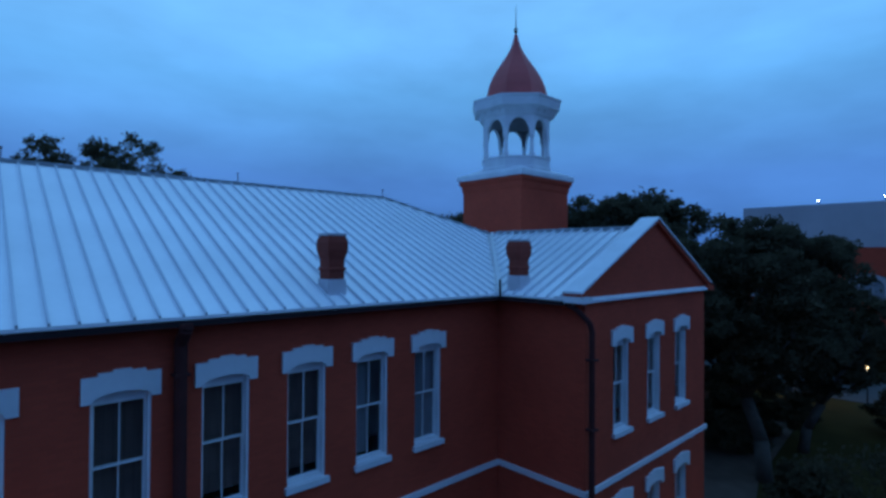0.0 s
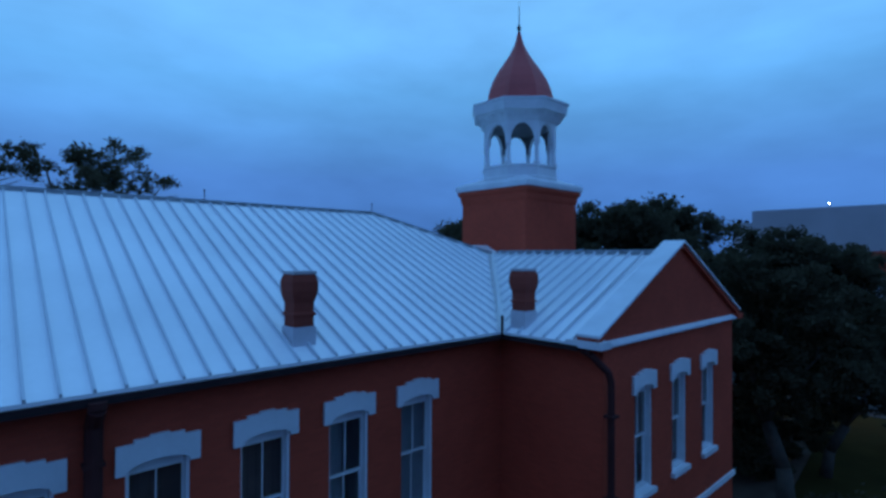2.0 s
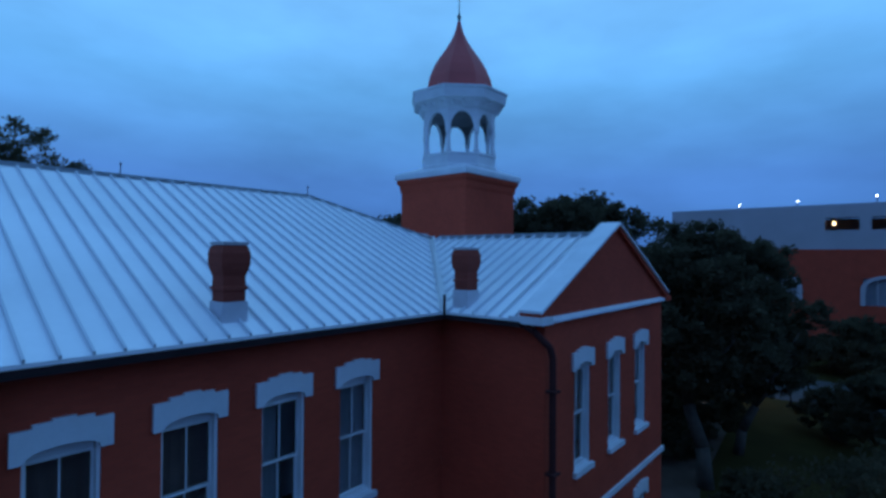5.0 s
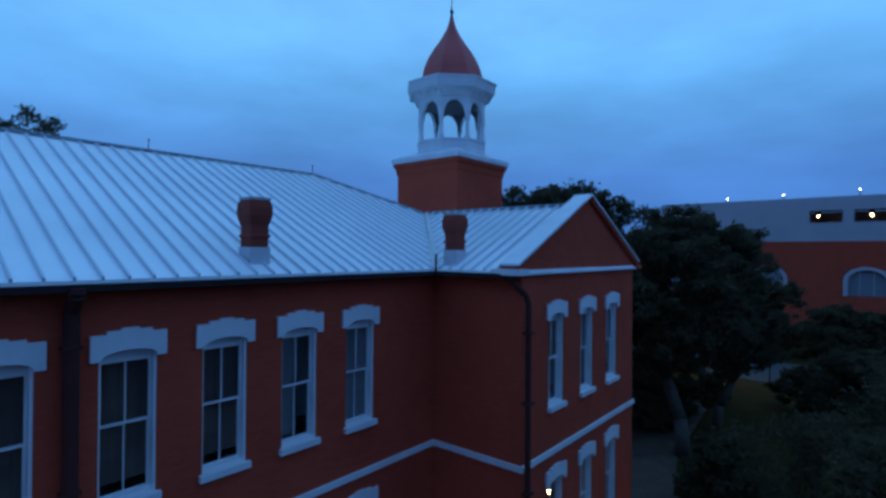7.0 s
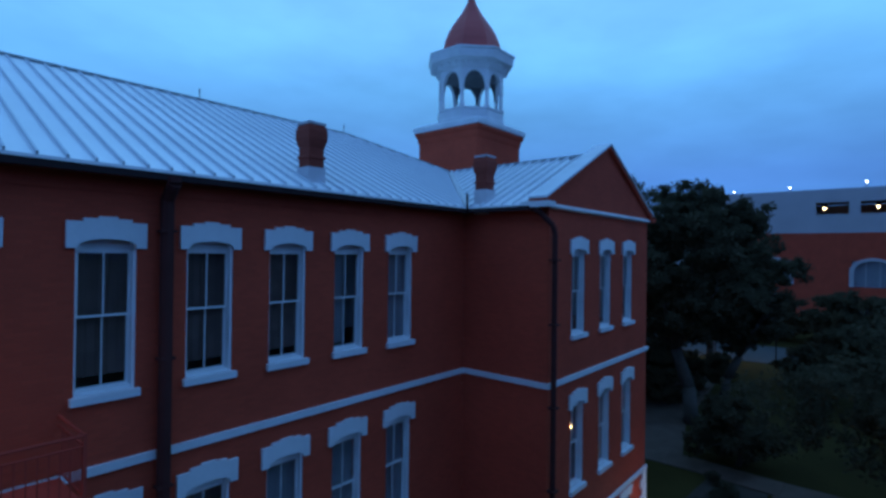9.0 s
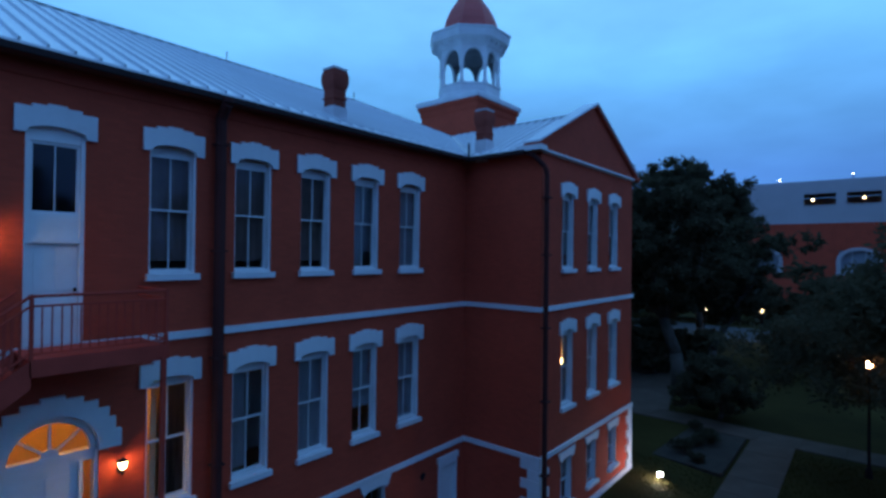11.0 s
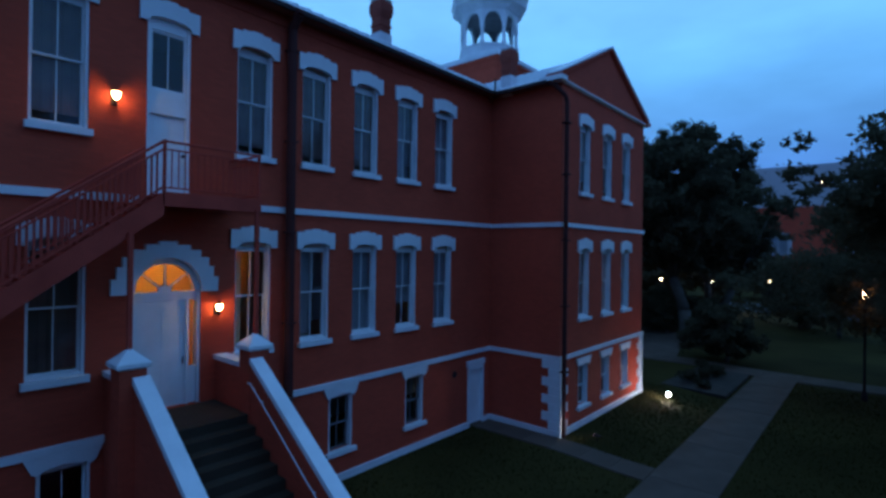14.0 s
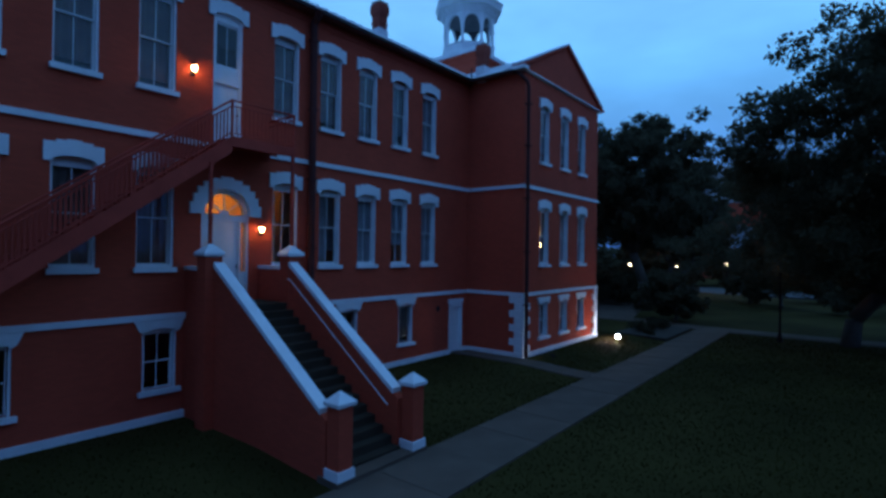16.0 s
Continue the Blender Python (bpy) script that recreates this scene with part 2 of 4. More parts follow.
def lathe(bm, profile, sides, centre=(0, 0), phase=0.0):
    """Rings of (radius, z) about an upright axis, closed at both ends."""
    rings = []
    for r, z in profile:
        rings.append([bm.verts.new((centre[0] + r * math.cos(phase + 2 * math.pi * i / sides), centre[1] + r * math.sin(phase + 2 * math.pi * i / sides), z)) for i in range(sides)])
    for a, b in zip(rings, rings[1:]):
        for i in range(sides):
            bm.faces.new((a[i], a[(i + 1) % sides], b[(i + 1) % sides], b[i]))
    bm.faces.new(rings[0][::-1])
    bm.faces.new(rings[-1])


def soften(bm, width, segments=1):
    bmesh.ops.bevel(bm, geom=[e for e in bm.edges if e.is_manifold and e.calc_face_angle(0) > 0.5], offset=width, segments=segments, affect="EDGES", clamp_overlap=True)


def mesh_of(name, bm, mat, smooth=False):
    bmesh.ops.recalc_face_normals(bm, faces=bm.faces)
    me = bpy.data.meshes.new(name)
    bm.to_mesh(me)
    bm.free()
    me.materials.append(mat)
    if smooth:
        for p in me.polygons:
            p.use_smooth = True
    return me


def part(name, bm, mat, parent=None, label="", smooth=False):
    ob = new(name, mesh_of(name, bm, mat, smooth))
    ob.parent = parent
    return tagged(ob, label)


def piece(name, me, parent, m):
    ob = new(name, me)
    ob.parent = parent
    ob.matrix_basis = m
    return ob


def block(name, mat, parent, *size, label="", bevel=0.0):
    bm = bmesh.new()
    box(bm, *size)
    if bevel:
        soften(bm, bevel)
    return part(name, bm, mat, parent, label)


def empty(name, m=None, parent=None):
    ob = new(name)
    ob.empty_display_size = 0.3
    ob.parent = parent
    if m:
        ob.matrix_basis = m
    return ob


def wall_cells(bm, a0, a1, z0, z1, holes, y0, y1):
    """One wall from a0 to a1 and z0 to z1, y0 to y1 thick, pierced by the holes (a0, a1, z0, z1)."""
    xs = sorted({a0, a1, *[h[0] for h in holes], *[h[1] for h in holes]})
    zs = sorted({z0, z1, *[h[2] for h in holes], *[h[3] for h in holes]})
    solid = {(i, k) for i in range(len(xs) - 1) for k in range(len(zs) - 1)
             if not any(h[0] < (xs[i] + xs[i + 1]) / 2 < h[1] and h[2] < (zs[k] + zs[k + 1]) / 2 < h[3] for h in holes)}
    made = {}

    def v(i, side, k):
        if (i, side, k) not in made:
            made[i, side, k] = bm.verts.new((xs[i], (y0, y1)[side], zs[k]))
        return made[i, side, k]

    for i, k in solid:
        bm.faces.new((v(i, 0, k), v(i + 1, 0, k), v(i + 1, 0, k + 1), v(i, 0, k + 1)))
        bm.faces.new((v(i, 1, k), v(i, 1, k + 1), v(i + 1, 1, k + 1), v(i + 1, 1, k)))
        for di, dk, p, q in ((-1, 0, (i, k), (i, k + 1)), (1, 0, (i + 1, k), (i + 1, k + 1)), (0, -1, (i, k), (i + 1, k)), (0, 1, (i, k + 1), (i + 1, k + 1))):
            if (i + di, k + dk) not in solid:
                bm.faces.new((v(p[0], 0, p[1]), v(q[0], 0, q[1]), v(q[0], 1, q[1]), v(p[0], 1, p[1])))


# ---- ground ----
def sheet(name, mat, outline, z, t, label, category):
    bm = bmesh.new()
    plate(bm, [(x, y, z) for x, y in outline], t)
    return tagged(part(name, bm, mat), label, category, kind="structure")


def lawn_z(y):
    """The lawn falls a little from the walls towards the garden walk."""
    f = min(1.0, max(0.0, (-y - 3.2) / 2.9))
    return -0.14 * f * f * (3 - 2 * f)


bm = bmesh.new()
strips = [-900] + [-6.1 + 0.29 * k for k in range(11)] + [900]
rows = [[bm.verts.new((x, y, lawn_z(y))) for x in (-900, 1500)] for y in strips]
low = [[bm.verts.new((x, y, -0.6)) for x in (-900, 1500)] for y in (strips[0], strips[-1])]
for a, b in zip(rows, rows[1:]):
    bm.faces.new((a[0], a[1], b[1], b[0]))
bm.faces.new((low[0][0], low[1][0], low[1][1], low[0][1]))
tagged(part("ground", bm, GRASS), "dark green lawn reaching out to the horizon", "lawn", kind="structure")

courthouse = tagged(empty("courthouse"), "red brick courthouse with white trim and tin roof", "building")
WX = [-5.30, -3.50, -1.70, 2.20, 3.98, 5.72, 7.46, 9.25]
WING_X = [14.0, 16.07, 18.1]
BASE_X = [-5.0, -1.55, 4.9, 7.9]
LOWER = -4.69
DROP = -0.04
DOOR_X = 0.22
HW = 0.46

# ---- walls ----
holes = [(x - HW, x + HW, 8.78 + DROP, 11.42 + DROP) for x in WX] + [(x - HW, x + HW, 8.78 + DROP + LOWER, 11.42 + DROP + LOWER) for x in WX]
holes += [(x - 0.42, x + 0.42, 0.85, 2.42) for x in BASE_X]
holes += [(DOOR_X - 0.44, DOOR_X + 0.44, 7.5, 11.42), (DOOR_X - 0.72, DOOR_X + 0.72, 3.05, 6.32), (10.80, 11.58, 0.05, 2.25)]
bm = bmesh.new()
wall_cells(bm, -12.0, 12.1, 0.0, 12.45, holes, 0.0, 0.35)
part("front_wall", bm, BRICK, courthouse, "red painted brick wall of three storeys")
holes = [(x - HW, x + HW, 8.78 + DROP, 11.42 + DROP) for x in WING_X] + [(x - HW, x + HW, 8.78 + DROP + LOWER, 11.42 + DROP + LOWER) for x in WING_X]
holes += [(x - 0.42, x + 0.42, 0.73, 2.30) for x in WING_X]
bm = bmesh.new()
wall_cells(bm, 12.1, 20.15, 0.0, 12.45, holes, -3.0, -2.65)
part("wing_wall", bm, BRICK, courthouse, "red painted brick wall of the projecting wing")
block("return_wall", BRICK, courthouse, 12.1, 12.45, -2.648, -0.002, 0.0, 12.45)
block("side_wall", BRICK, courthouse, 19.8, 20.148, -2.648, 13.9, 0.0, 12.45)
block("back_wall", BRICK, courthouse, -12.0, 19.798, 13.55, 13.9, 0.0, 12.45)
block("end_wall", BRICK, courthouse, -12.0, -11.65, 0.352, 13.548, 0.0, 12.45)
for z in (2.62, 7.22, 12.25):
    bm = bmesh.new()
    box(bm, -11.6, 19.75, 0.40, 13.5, z, z + 0.15)
    box(bm, 12.5, 19.75, -2.6, 0.398, z, z + 0.15)
    part("floor_slab", bm, PLASTER, courthouse)
block("inner_wall", PLASTER, courthouse, -11.6, 19.7, 4.6, 4.75, 0.02, 12.24)
# entrance hall, lit
block("hall_wall", CREAM, courthouse, -1.0, 1.968, 2.2, 2.3, 2.78, 7.20)
block("hall_side_wall", CREAM, courthouse, -1.12, -1.002, 0.36, 2.3, 2.78, 7.20)
block("hall_side_wall", CREAM, courthouse, 1.97, 2.09, 0.42, 2.3, 2.78, 5.75)
block("hall_side_wall", CREAM, courthouse, 1.97, 2.09, 0.42, 0.9, 5.751, 7.20)
block("hall_side_wall", CREAM, courthouse, 1.97, 2.09, 2.1, 2.3, 5.751, 7.20)
block("transom_bar", WHITE, courthouse, 2.0, 2.06, 0.901, 2.099, 6.06, 6.12)
block("room_wall", CREAM, courthouse, 2.092, 3.7, 2.2, 2.3, 2.78, 7.20)

# ---- string courses, base course, quoins ----
def course(name, z0, z1, proud, gap=()):
    bm = bmesh.new()
    lo = -12.0
    for g0, g1 in (*gap, (12.1 - proud, 0)):
        box(bm, lo, g0, -proud, -0.001, z0, z1)
        lo = g1
    box(bm, 12.1 - proud, 12.099, -3.0 - proud, -0.001, z0, z1)
    box(bm, 12.101, 20.15 + proud, -3.0 - proud, -3.001, z0, z1)
    soften(bm, 0.012)
    return part(name, bm, TRIM, courthouse, "white painted moulded band")


course("string_course", 7.41, 7.56, 0.07)
course("string_course", 2.68, 2.83, 0.07)
course("base_course", 0.0, 0.20, 0.07, ((10.72, 11.66),))
me = bmesh.new()
box(me, 0, 1, -0.05, -0.001, 0, 0.30)
soften(me, 0.015)
quoin = mesh_of("quoin", me, TRIM)
for i in range(8):
    z, long_one = 0.205 + 0.309 * i, i % 2 == 0
    for x0, way in ((12.05, 1), (20.20, -1)):
        w = 0.62 if long_one else 0.40
        m = pose(x0, -3.0, z) @ Matrix.Diagonal((w * way, 1, 1, 1))
        piece("quoin", quoin, courthouse, m)
    w = 0.40 if long_one else 0.66
    piece("quoin", quoin, courthouse, pose(12.1, -3.0 + w, z, 0, 0, -90) @ Matrix.Diagonal((w, 1, 1, 1)))

# ---- windows ----
def hood_outline(arch=True):
    """Stepped hood mould over a segmental arch, in x, z."""
    right = [(0.14, 0.535), (0.14, 0.50), (0.36, 0.50), (0.36, 0.445), (0.60, 0.445), (0.60, 0.0), (0.44, 0.0)]
    under = [(0.44 * math.cos(a), 0.03 + 0.13 * math.sin(a)) for a in [math.pi * k / 10 for k in range(1, 10)]]
    left = [(-x, z) for x, z in right[::-1]]
    return right + under + left


def sash(bm, x0, x1, z0, z1, y, bar=0.05, deep=0.045, muntins=1):
    box(bm, x0, x0 + bar, y, y + deep, z0, z1)
    box(bm, x1 - bar, x1, y, y + deep, z0, z1)
    box(bm, x0 + bar, x1 - bar, y, y + deep, z0, z0 + bar)
    box(bm, x0 + bar, x1 - bar, y, y + deep, z1 - bar, z1)
    for k in range(muntins):
        c = x0 + (x1 - x0) * (k + 1) / (muntins + 1)
        box(bm, c - 0.009, c + 0.009, y + 0.004, y + deep - 0.004, z0 + bar, z1 - bar)


def curtain_mesh(name, x0, x1, z0, z1, y, folds, cloth):
    bm = bmesh.new()
    n = 36
    a, b = [], []
    for i in range(n + 1):
        x = x0 + (x1 - x0) * i / n
        yy = y + 0.02 + 0.016 * math.sin(i / n * folds * 2 * math.pi) + 0.008 * math.sin(i * 1.7)
        a.append(bm.verts.new((x, yy, z0)))
        b.append(bm.verts.new((x, yy, z1)))
    for i in range(n):
        bm.faces.new((a[i], a[i + 1], b[i + 1], b[i]))
    bmesh.ops.solidify(bm, geom=bm.faces[:], thickness=0.008)
    return part(name, bm, cloth, None, "pale grey gathered curtain" if cloth == CLOTH else "dark cloth behind the panes", True)


def tall_window():
    """A two-over-two sash window; its origin is the middle of the wall face, z as on the upper floor."""
    win = empty("window", None, courthouse)
    bm = bmesh.new()
    prism(bm, [(x, 11.245 + z) for x, z in hood_outline()], -0.065, 0.04)
    soften(bm, 0.01)
    part("hood_mould", bm, TRIM, win, "white stepped hood mould")
    bm = bmesh.new()
    box(bm, -0.52, 0.52, -0.105, 0.10, 8.66, 8.79)
    soften(bm, 0.014)
    part("sill", bm, TRIM, win, "white stone sill")
    bm = bmesh.new()
    box(bm, -0.458, -0.415, 0.06, 0.26, 8.792, 11.415)
    box(bm, 0.405, 0.458, 0.03, 0.26, 8.792, 11.415)
    box(bm, -0.405, 0.405, 0.165, 0.26, 11.20, 11.415)
    box(bm, -0.405, 0.405, 0.07, 0.26, 8.792, 8.85)
    part("frame", bm, WHITE, win)
    bm = bmesh.new()
    sash(bm, -0.413, 0.403, 10.07, 11.198, 0.15, 0.032)
    part("upper_sash", bm, WHITE, win)
    bm = bmesh.new()
    sash(bm, -0.413, 0.403, 8.852, 10.104, 0.20, 0.034)
    part("lower_sash", bm, WHITE, win)
    for x0, x1 in ((-0.380, -0.017), (0.007, 0.370)):
        block("pane", GLASS, win, x0, x1, 0.170, 0.174, 10.105, 11.165)
        block("pane", GLASS, win, x0, x1, 0.220, 0.224, 8.888, 10.068)
    return win


def with_curtain(win, spans, cloth=None):
    for x0, x1, z0, z1 in spans:
        c = curtain_mesh("curtain", x0, x1, z0, z1, 0.262, 5 * (x1 - x0) + 1, cloth or CLOTH)
        c.parent = win


def basement_window(paint):
    win = empty("basement_window", None, courthouse)
    bm = bmesh.new()
    top = [(0.62, 2.672), (0.50, 2.40), (0.41, 2.34)]
    arc = [(0.41 * math.cos(a), 2.34 + 0.11 * math.sin(a)) for a in [math.pi * k / 8 for k in range(1, 8)]]
    prism(bm, top + arc + [(-x, z) for x, z in top[::-1]], -0.055, 0.04)
    soften(bm, 0.01)
    part("lintel", bm, TRIM, win, "white flared lintel with an arched soffit")
    bm = bmesh.new()
    box(bm, -0.52, 0.52, -0.11, 0.10, 0.74, 0.86)
    soften(bm, 0.014)
    part("sill", bm, TRIM, win)
    bm = bmesh.new()
    box(bm, -0.418, -0.365, 0.02, 0.26, 0.862, 2.415)
    box(bm, 0.365, 0.418, 0.02, 0.26, 0.862, 2.415)
    box(bm, -0.365, 0.365, 0.10, 0.26, 2.33, 2.415)
    part("frame", bm, WHITE, win)
    bm = bmesh.new()
    sash(bm, -0.363, 0.363, 1.56, 2.328, 0.14, 0.035, 0.04, 1)
    part("upper_sash", bm, paint, win)
    bm = bmesh.new()
    sash(bm, -0.363, 0.363, 0.864, 1.595, 0.185, 0.035, 0.04, 1)
    part("lower_sash", bm, paint, win)
    for x0, x1 in ((-0.327, -0.012), (0.012, 0.327)):
        block("pane", GLASS, win, x0, x1, 0.158, 0.162, 1.596, 2.292)
        block("pane", GLASS, win, x0, x1, 0.203, 0.207, 0.900, 1.558)
    return win


bare = tall_window()
# dark cloth added to give bare panes the brownish tone of a dim room
with_curtain(bare, ((-0.39, 0.39, 9.05, 11.18),), DRAPE)
bare.matrix_basis = pose(WX[0], 0, DROP)
full = tall_window()
with_curtain(full, ((-0.39, 0.39, 8.88, 11.18),))
full.matrix_basis = pose(WX[7], 0, DROP)
half = tall_window()
with_curtain(half, ((-0.39, 0.39, 9.55, 11.18),))
half.matrix_basis = pose(WX[6], 0, LOWER + DROP)
sides = tall_window()
drawn = tall_window()
with_curtain(drawn, ((-0.39, 0.39, 8.9, 11.18),), DRAPE)
drawn.matrix_basis = pose(WX[2], 0, LOWER + DROP)
with_curtain(sides, ((-0.39, -0.02, 8.95, 11.18), (0.0, 0.39, 9.3, 11.18)))
sides.matrix_basis = pose(WX[6], 0, DROP)
for x in (WX[1], WX[2], WX[3], WX[4], WX[5]):
    copy_thing(bare, pose(x, 0, DROP))
for x, w in zip(WX, (bare, drawn, None, None, sides, full, None, full)):
    if w:
        copy_thing(w, pose(x, 0, LOWER + DROP))
dim = tall_window()
with_curtain(dim, ((0.0, 0.39, 8.88, 11.18),), DRAPE)
dim.matrix_basis = pose(WX[3], 0, LOWER + DROP)
for x, w in zip(WING_X, (sides, bare, sides)):
    copy_thing(w, pose(x, -3.0, DROP))
clear = tall_window()
with_curtain(clear, ((0.2, 0.39, 8.88, 11.18),))
clear.matrix_basis = pose(WING_X[0], -3.0, LOWER + DROP)
for x, w in zip(WING_X[1:], (full, full)):
    copy_thing(w, pose(x, -3.0, LOWER + DROP))
cellar = basement_window(WHITE)
cellar.matrix_basis = pose(BASE_X[0], 0, 0)
copy_thing(cellar, pose(BASE_X[1], 0, 0))
for x in WING_X:
    copy_thing(cellar, pose(x, -3.0, -0.12))
dull = basement_window(GREY)
dull.matrix_basis = pose(BASE_X[2], 0, 0)
copy_thing(dull, pose(BASE_X[3], 0, 0))

# ---- doors ----
door = empty("upper_door", pose(DOOR_X, 0, 0), courthouse)
bm = bmesh.new()
prism(bm, [(x, 11.205 + z) for x, z in hood_outline()], -0.065, 0.04)
soften(bm, 0.01)
part("hood_mould", bm, TRIM, door, "white stepped hood mould")
bm = bmesh.new()
box(bm, -0.438, -0.37, 0.02, 0.24, 7.5, 11.415)
box(bm, 0.37, 0.438, 0.02, 0.24, 7.5, 11.415)
box(bm, -0.37, 0.37, 0.05, 0.24, 11.10, 11.415)
box(bm, -0.37, 0.37, 0.03, 0.24, 9.33, 9.42)
part("frame", bm, WHITE, door)
bm = bmesh.new()
box(bm, -0.37, 0.37, 0.06, 0.14, 9.42, 9.84)
part("transom_panel", bm, WHITE, door)
bm = bmesh.new()
sash(bm, -0.368, 0.368, 9.842, 11.098, 0.08)
part("transom_sash", bm, WHITE, door)
for x0, x1 in ((-0.318, -0.016), (0.016, 0.318)):
    block("pane", GLASS, door, x0, x1, 0.10, 0.104, 9.894, 11.046)
bm = bmesh.new()
box(bm, -0.366, 0.366, 0.10, 0.15, 7.51, 9.328)
for x0, x1, z0, z1 in ((-0.28, -0.04, 8.5, 9.2), (0.04, 0.28, 8.5, 9.2), (-0.28, -0.04, 7.65, 8.35), (0.04, 0.28, 7.65, 8.35)):
    box(bm, x0, x1, 0.088, 0.0999, z0, z1)
leaf = part("leaf", bm, WHITE, door, "white panelled door leaf, closed")
bm = bmesh.new()
rod(bm, (0.31, 0.10, 8.5), (0.31, 0.03, 8.5), 0.012)
lathe(bm, [(0.01, 8.46), (0.03, 8.48), (0.03, 8.52), (0.01, 8.54)], 8, (0.31, 0.03))
part("knob", bm, DARK, leaf)

entry = empty("entrance_door", pose(DOOR_X, 0, 0), courthouse)
steps_up = [(1.07, 5.54), (1.07, 5.86), (0.97, 5.86), (0.97, 6.10), (0.86, 6.10), (0.86, 6.30), (0.68, 6.30), (0.68, 6.46), (0.45, 6.46), (0.45, 6.57), (0.18, 6.57), (0.18, 6.64)]
inner = [(0.70 * math.cos(a), 5.60 + 0.70 * math.sin(a)) for a in [math.pi * k / 16 for k in range(17)]]
bm = bmesh.new()
prism(bm, [(0.70, 5.54)] + steps_up + [(-x, z) for x, z in steps_up[::-1]] + [(-0.70, 5.54)] + inner[::-1], -0.09, 0.05)
soften(bm, 0.01)
part("arch_hood", bm, TRIM, entry, "white stepped round arch")
bm = bmesh.new()
box(bm, -0.718, -0.66, 0.02, 0.26, 3.06, 5.54)
box(bm, 0.66, 0.718, 0.02, 0.26, 3.06, 5.54)
box(bm, 0.43, 0.49, 0.05, 0.26, 3.06, 5.36)
box(bm, -0.66, 0.66, 0.085, 0.26, 5.362, 5.56)
part("frame", bm, WHITE, entry)
bm = bmesh.new()
ring_o = [(0.75 * math.cos(a), 5.562 + 0.75 * math.sin(a)) for a in [math.pi * k / 16 for k in range(17)]]
ring_i = [(0.60 * math.cos(a), 5.562 + 0.60 * math.sin(a)) for a in [math.pi * k / 16 for k in range(17)]]
prism(bm, ring_o + ring_i[::-1], 0.055, 0.24)
for a in (40, 90, 140):
    c, s = math.cos(radians(a)), math.sin(radians(a))
    prism(bm, [(0.12 * c + 0.02 * s, 5.562 + 0.12 * s - 0.02 * c), (0.61 * c + 0.02 * s, 5.562 + 0.61 * s - 0.02 * c), (0.61 * c - 0.02 * s, 5.562 + 0.61 * s + 0.02 * c), (0.12 * c - 0.02 * s, 5.562 + 0.12 * s + 0.02 * c)], 0.10, 0.15)
prism(bm, [(0.14 * math.cos(a), 5.561 + 0.14 * math.sin(a)) for a in [math.pi * k / 8 for k in range(9)]], 0.098, 0.152)
part("fanlight_frame", bm, WHITE, entry)
bm = bmesh.new()
prism(bm, [(0.605 * math.cos(a), 5.563 + 0.605 * math.sin(a)) for a in [math.pi * k / 16 for k in range(17)]], 0.122, 0.126)
part("fanlight_pane", bm, GLASS, entry)
bm = bmesh.new()
box(bm, -0.658, 0.428, 0.10, 0.15, 3.07, 5.358)
for x0, x1, z0, z1 in ((-0.57, -0.17, 4.3, 5.2), (-0.06, 0.34, 4.3, 5.2), (-0.57, -0.17, 3.25, 4.1), (-0.06, 0.34, 3.25, 4.1)):
    box(bm, x0, x1, 0.093, 0.0999, z0, z1)
leaf = part("leaf", bm, WHITE, entry, "white panelled entrance door leaf, closed")
bm = bmesh.new()
rod(bm, (0.37, 0.10, 4.05), (0.37, 0.04, 4.05), 0.012)
rod(bm, (0.37, 0.04, 3.97), (0.37, 0.04, 4.13), 0.012)
part("handle", bm, DARK, leaf)
block("sidelight_panel", WHITE, entry, 0.492, 0.658, 0.09, 0.14, 3.07, 3.9)
block("sidelight_pane", GLASS, entry, 0.492, 0.658, 0.11, 0.114, 3.902, 5.36)
lamp("hall_light", "POINT", pose(0.6, 1.25, 6.5), 32, (1.0, 0.44, 0.07), 0.12)

cdoor = empty("basement_door", pose(11.19, 0, 0), courthouse)
bm = bmesh.new()
prism(bm, [(0.40, 2.10), (0.40, 2.24), (0.53, 2.24), (0.53, 2.44), (-0.53, 2.44), (-0.53, 2.24), (-0.40, 2.24), (-0.40, 2.10)], -0.08, 0.06)
box(bm, -0.47, -0.388, -0.06, 0.20, 0.0, 2.238)
box(bm, 0.388, 0.47, -0.06, 0.20, 0.0, 2.238)
soften(bm, 0.008)
part("surround", bm, TRIM, cdoor, "white door surround with a flat lintel")
block("leaf", WHITE, cdoor, -0.385, 0.385, 0.06, 0.11, 0.06, 2.098, label="white flush basement door, closed")
block("threshold", CONCRETE, cdoor, -0.386, 0.386, -0.05, 0.2, 0.0, 0.055)

# ---- roof ----
S, EY, EZ = 0.476, -0.40, 12.60
RY, RX = 6.90, 12.80
RZ = EZ + S * (RY - EY)
roof = empty("roof", None, courthouse)
tagged(roof, "pale standing-seam metal hipped roof")


def main_z(y):
    return EZ + S * (y - EY)


bm = bmesh.new()
plate(bm, [(-12.4, EY, EZ), (RX + RY - EY, EY, EZ), (RX, RY, RZ), (-12.4, RY, RZ)], 0.06)
part("front_slope", bm, TIN, roof)
bm = bmesh.new()
plate(bm, [(-12.4, 14.2, EZ), (-12.4, RY, RZ), (RX, RY, RZ), (RX + RY - EY, 14.2, EZ)], 0.06)
part("rear_slope", bm, TIN, roof)
bm = bmesh.new()
plate(bm, [(RX + RY - EY, EY, EZ), (RX + RY - EY, 14.2, EZ), (RX, RY, RZ)], 0.06)
part("hip_slope", bm, TIN, roof)
bm = bmesh.new()
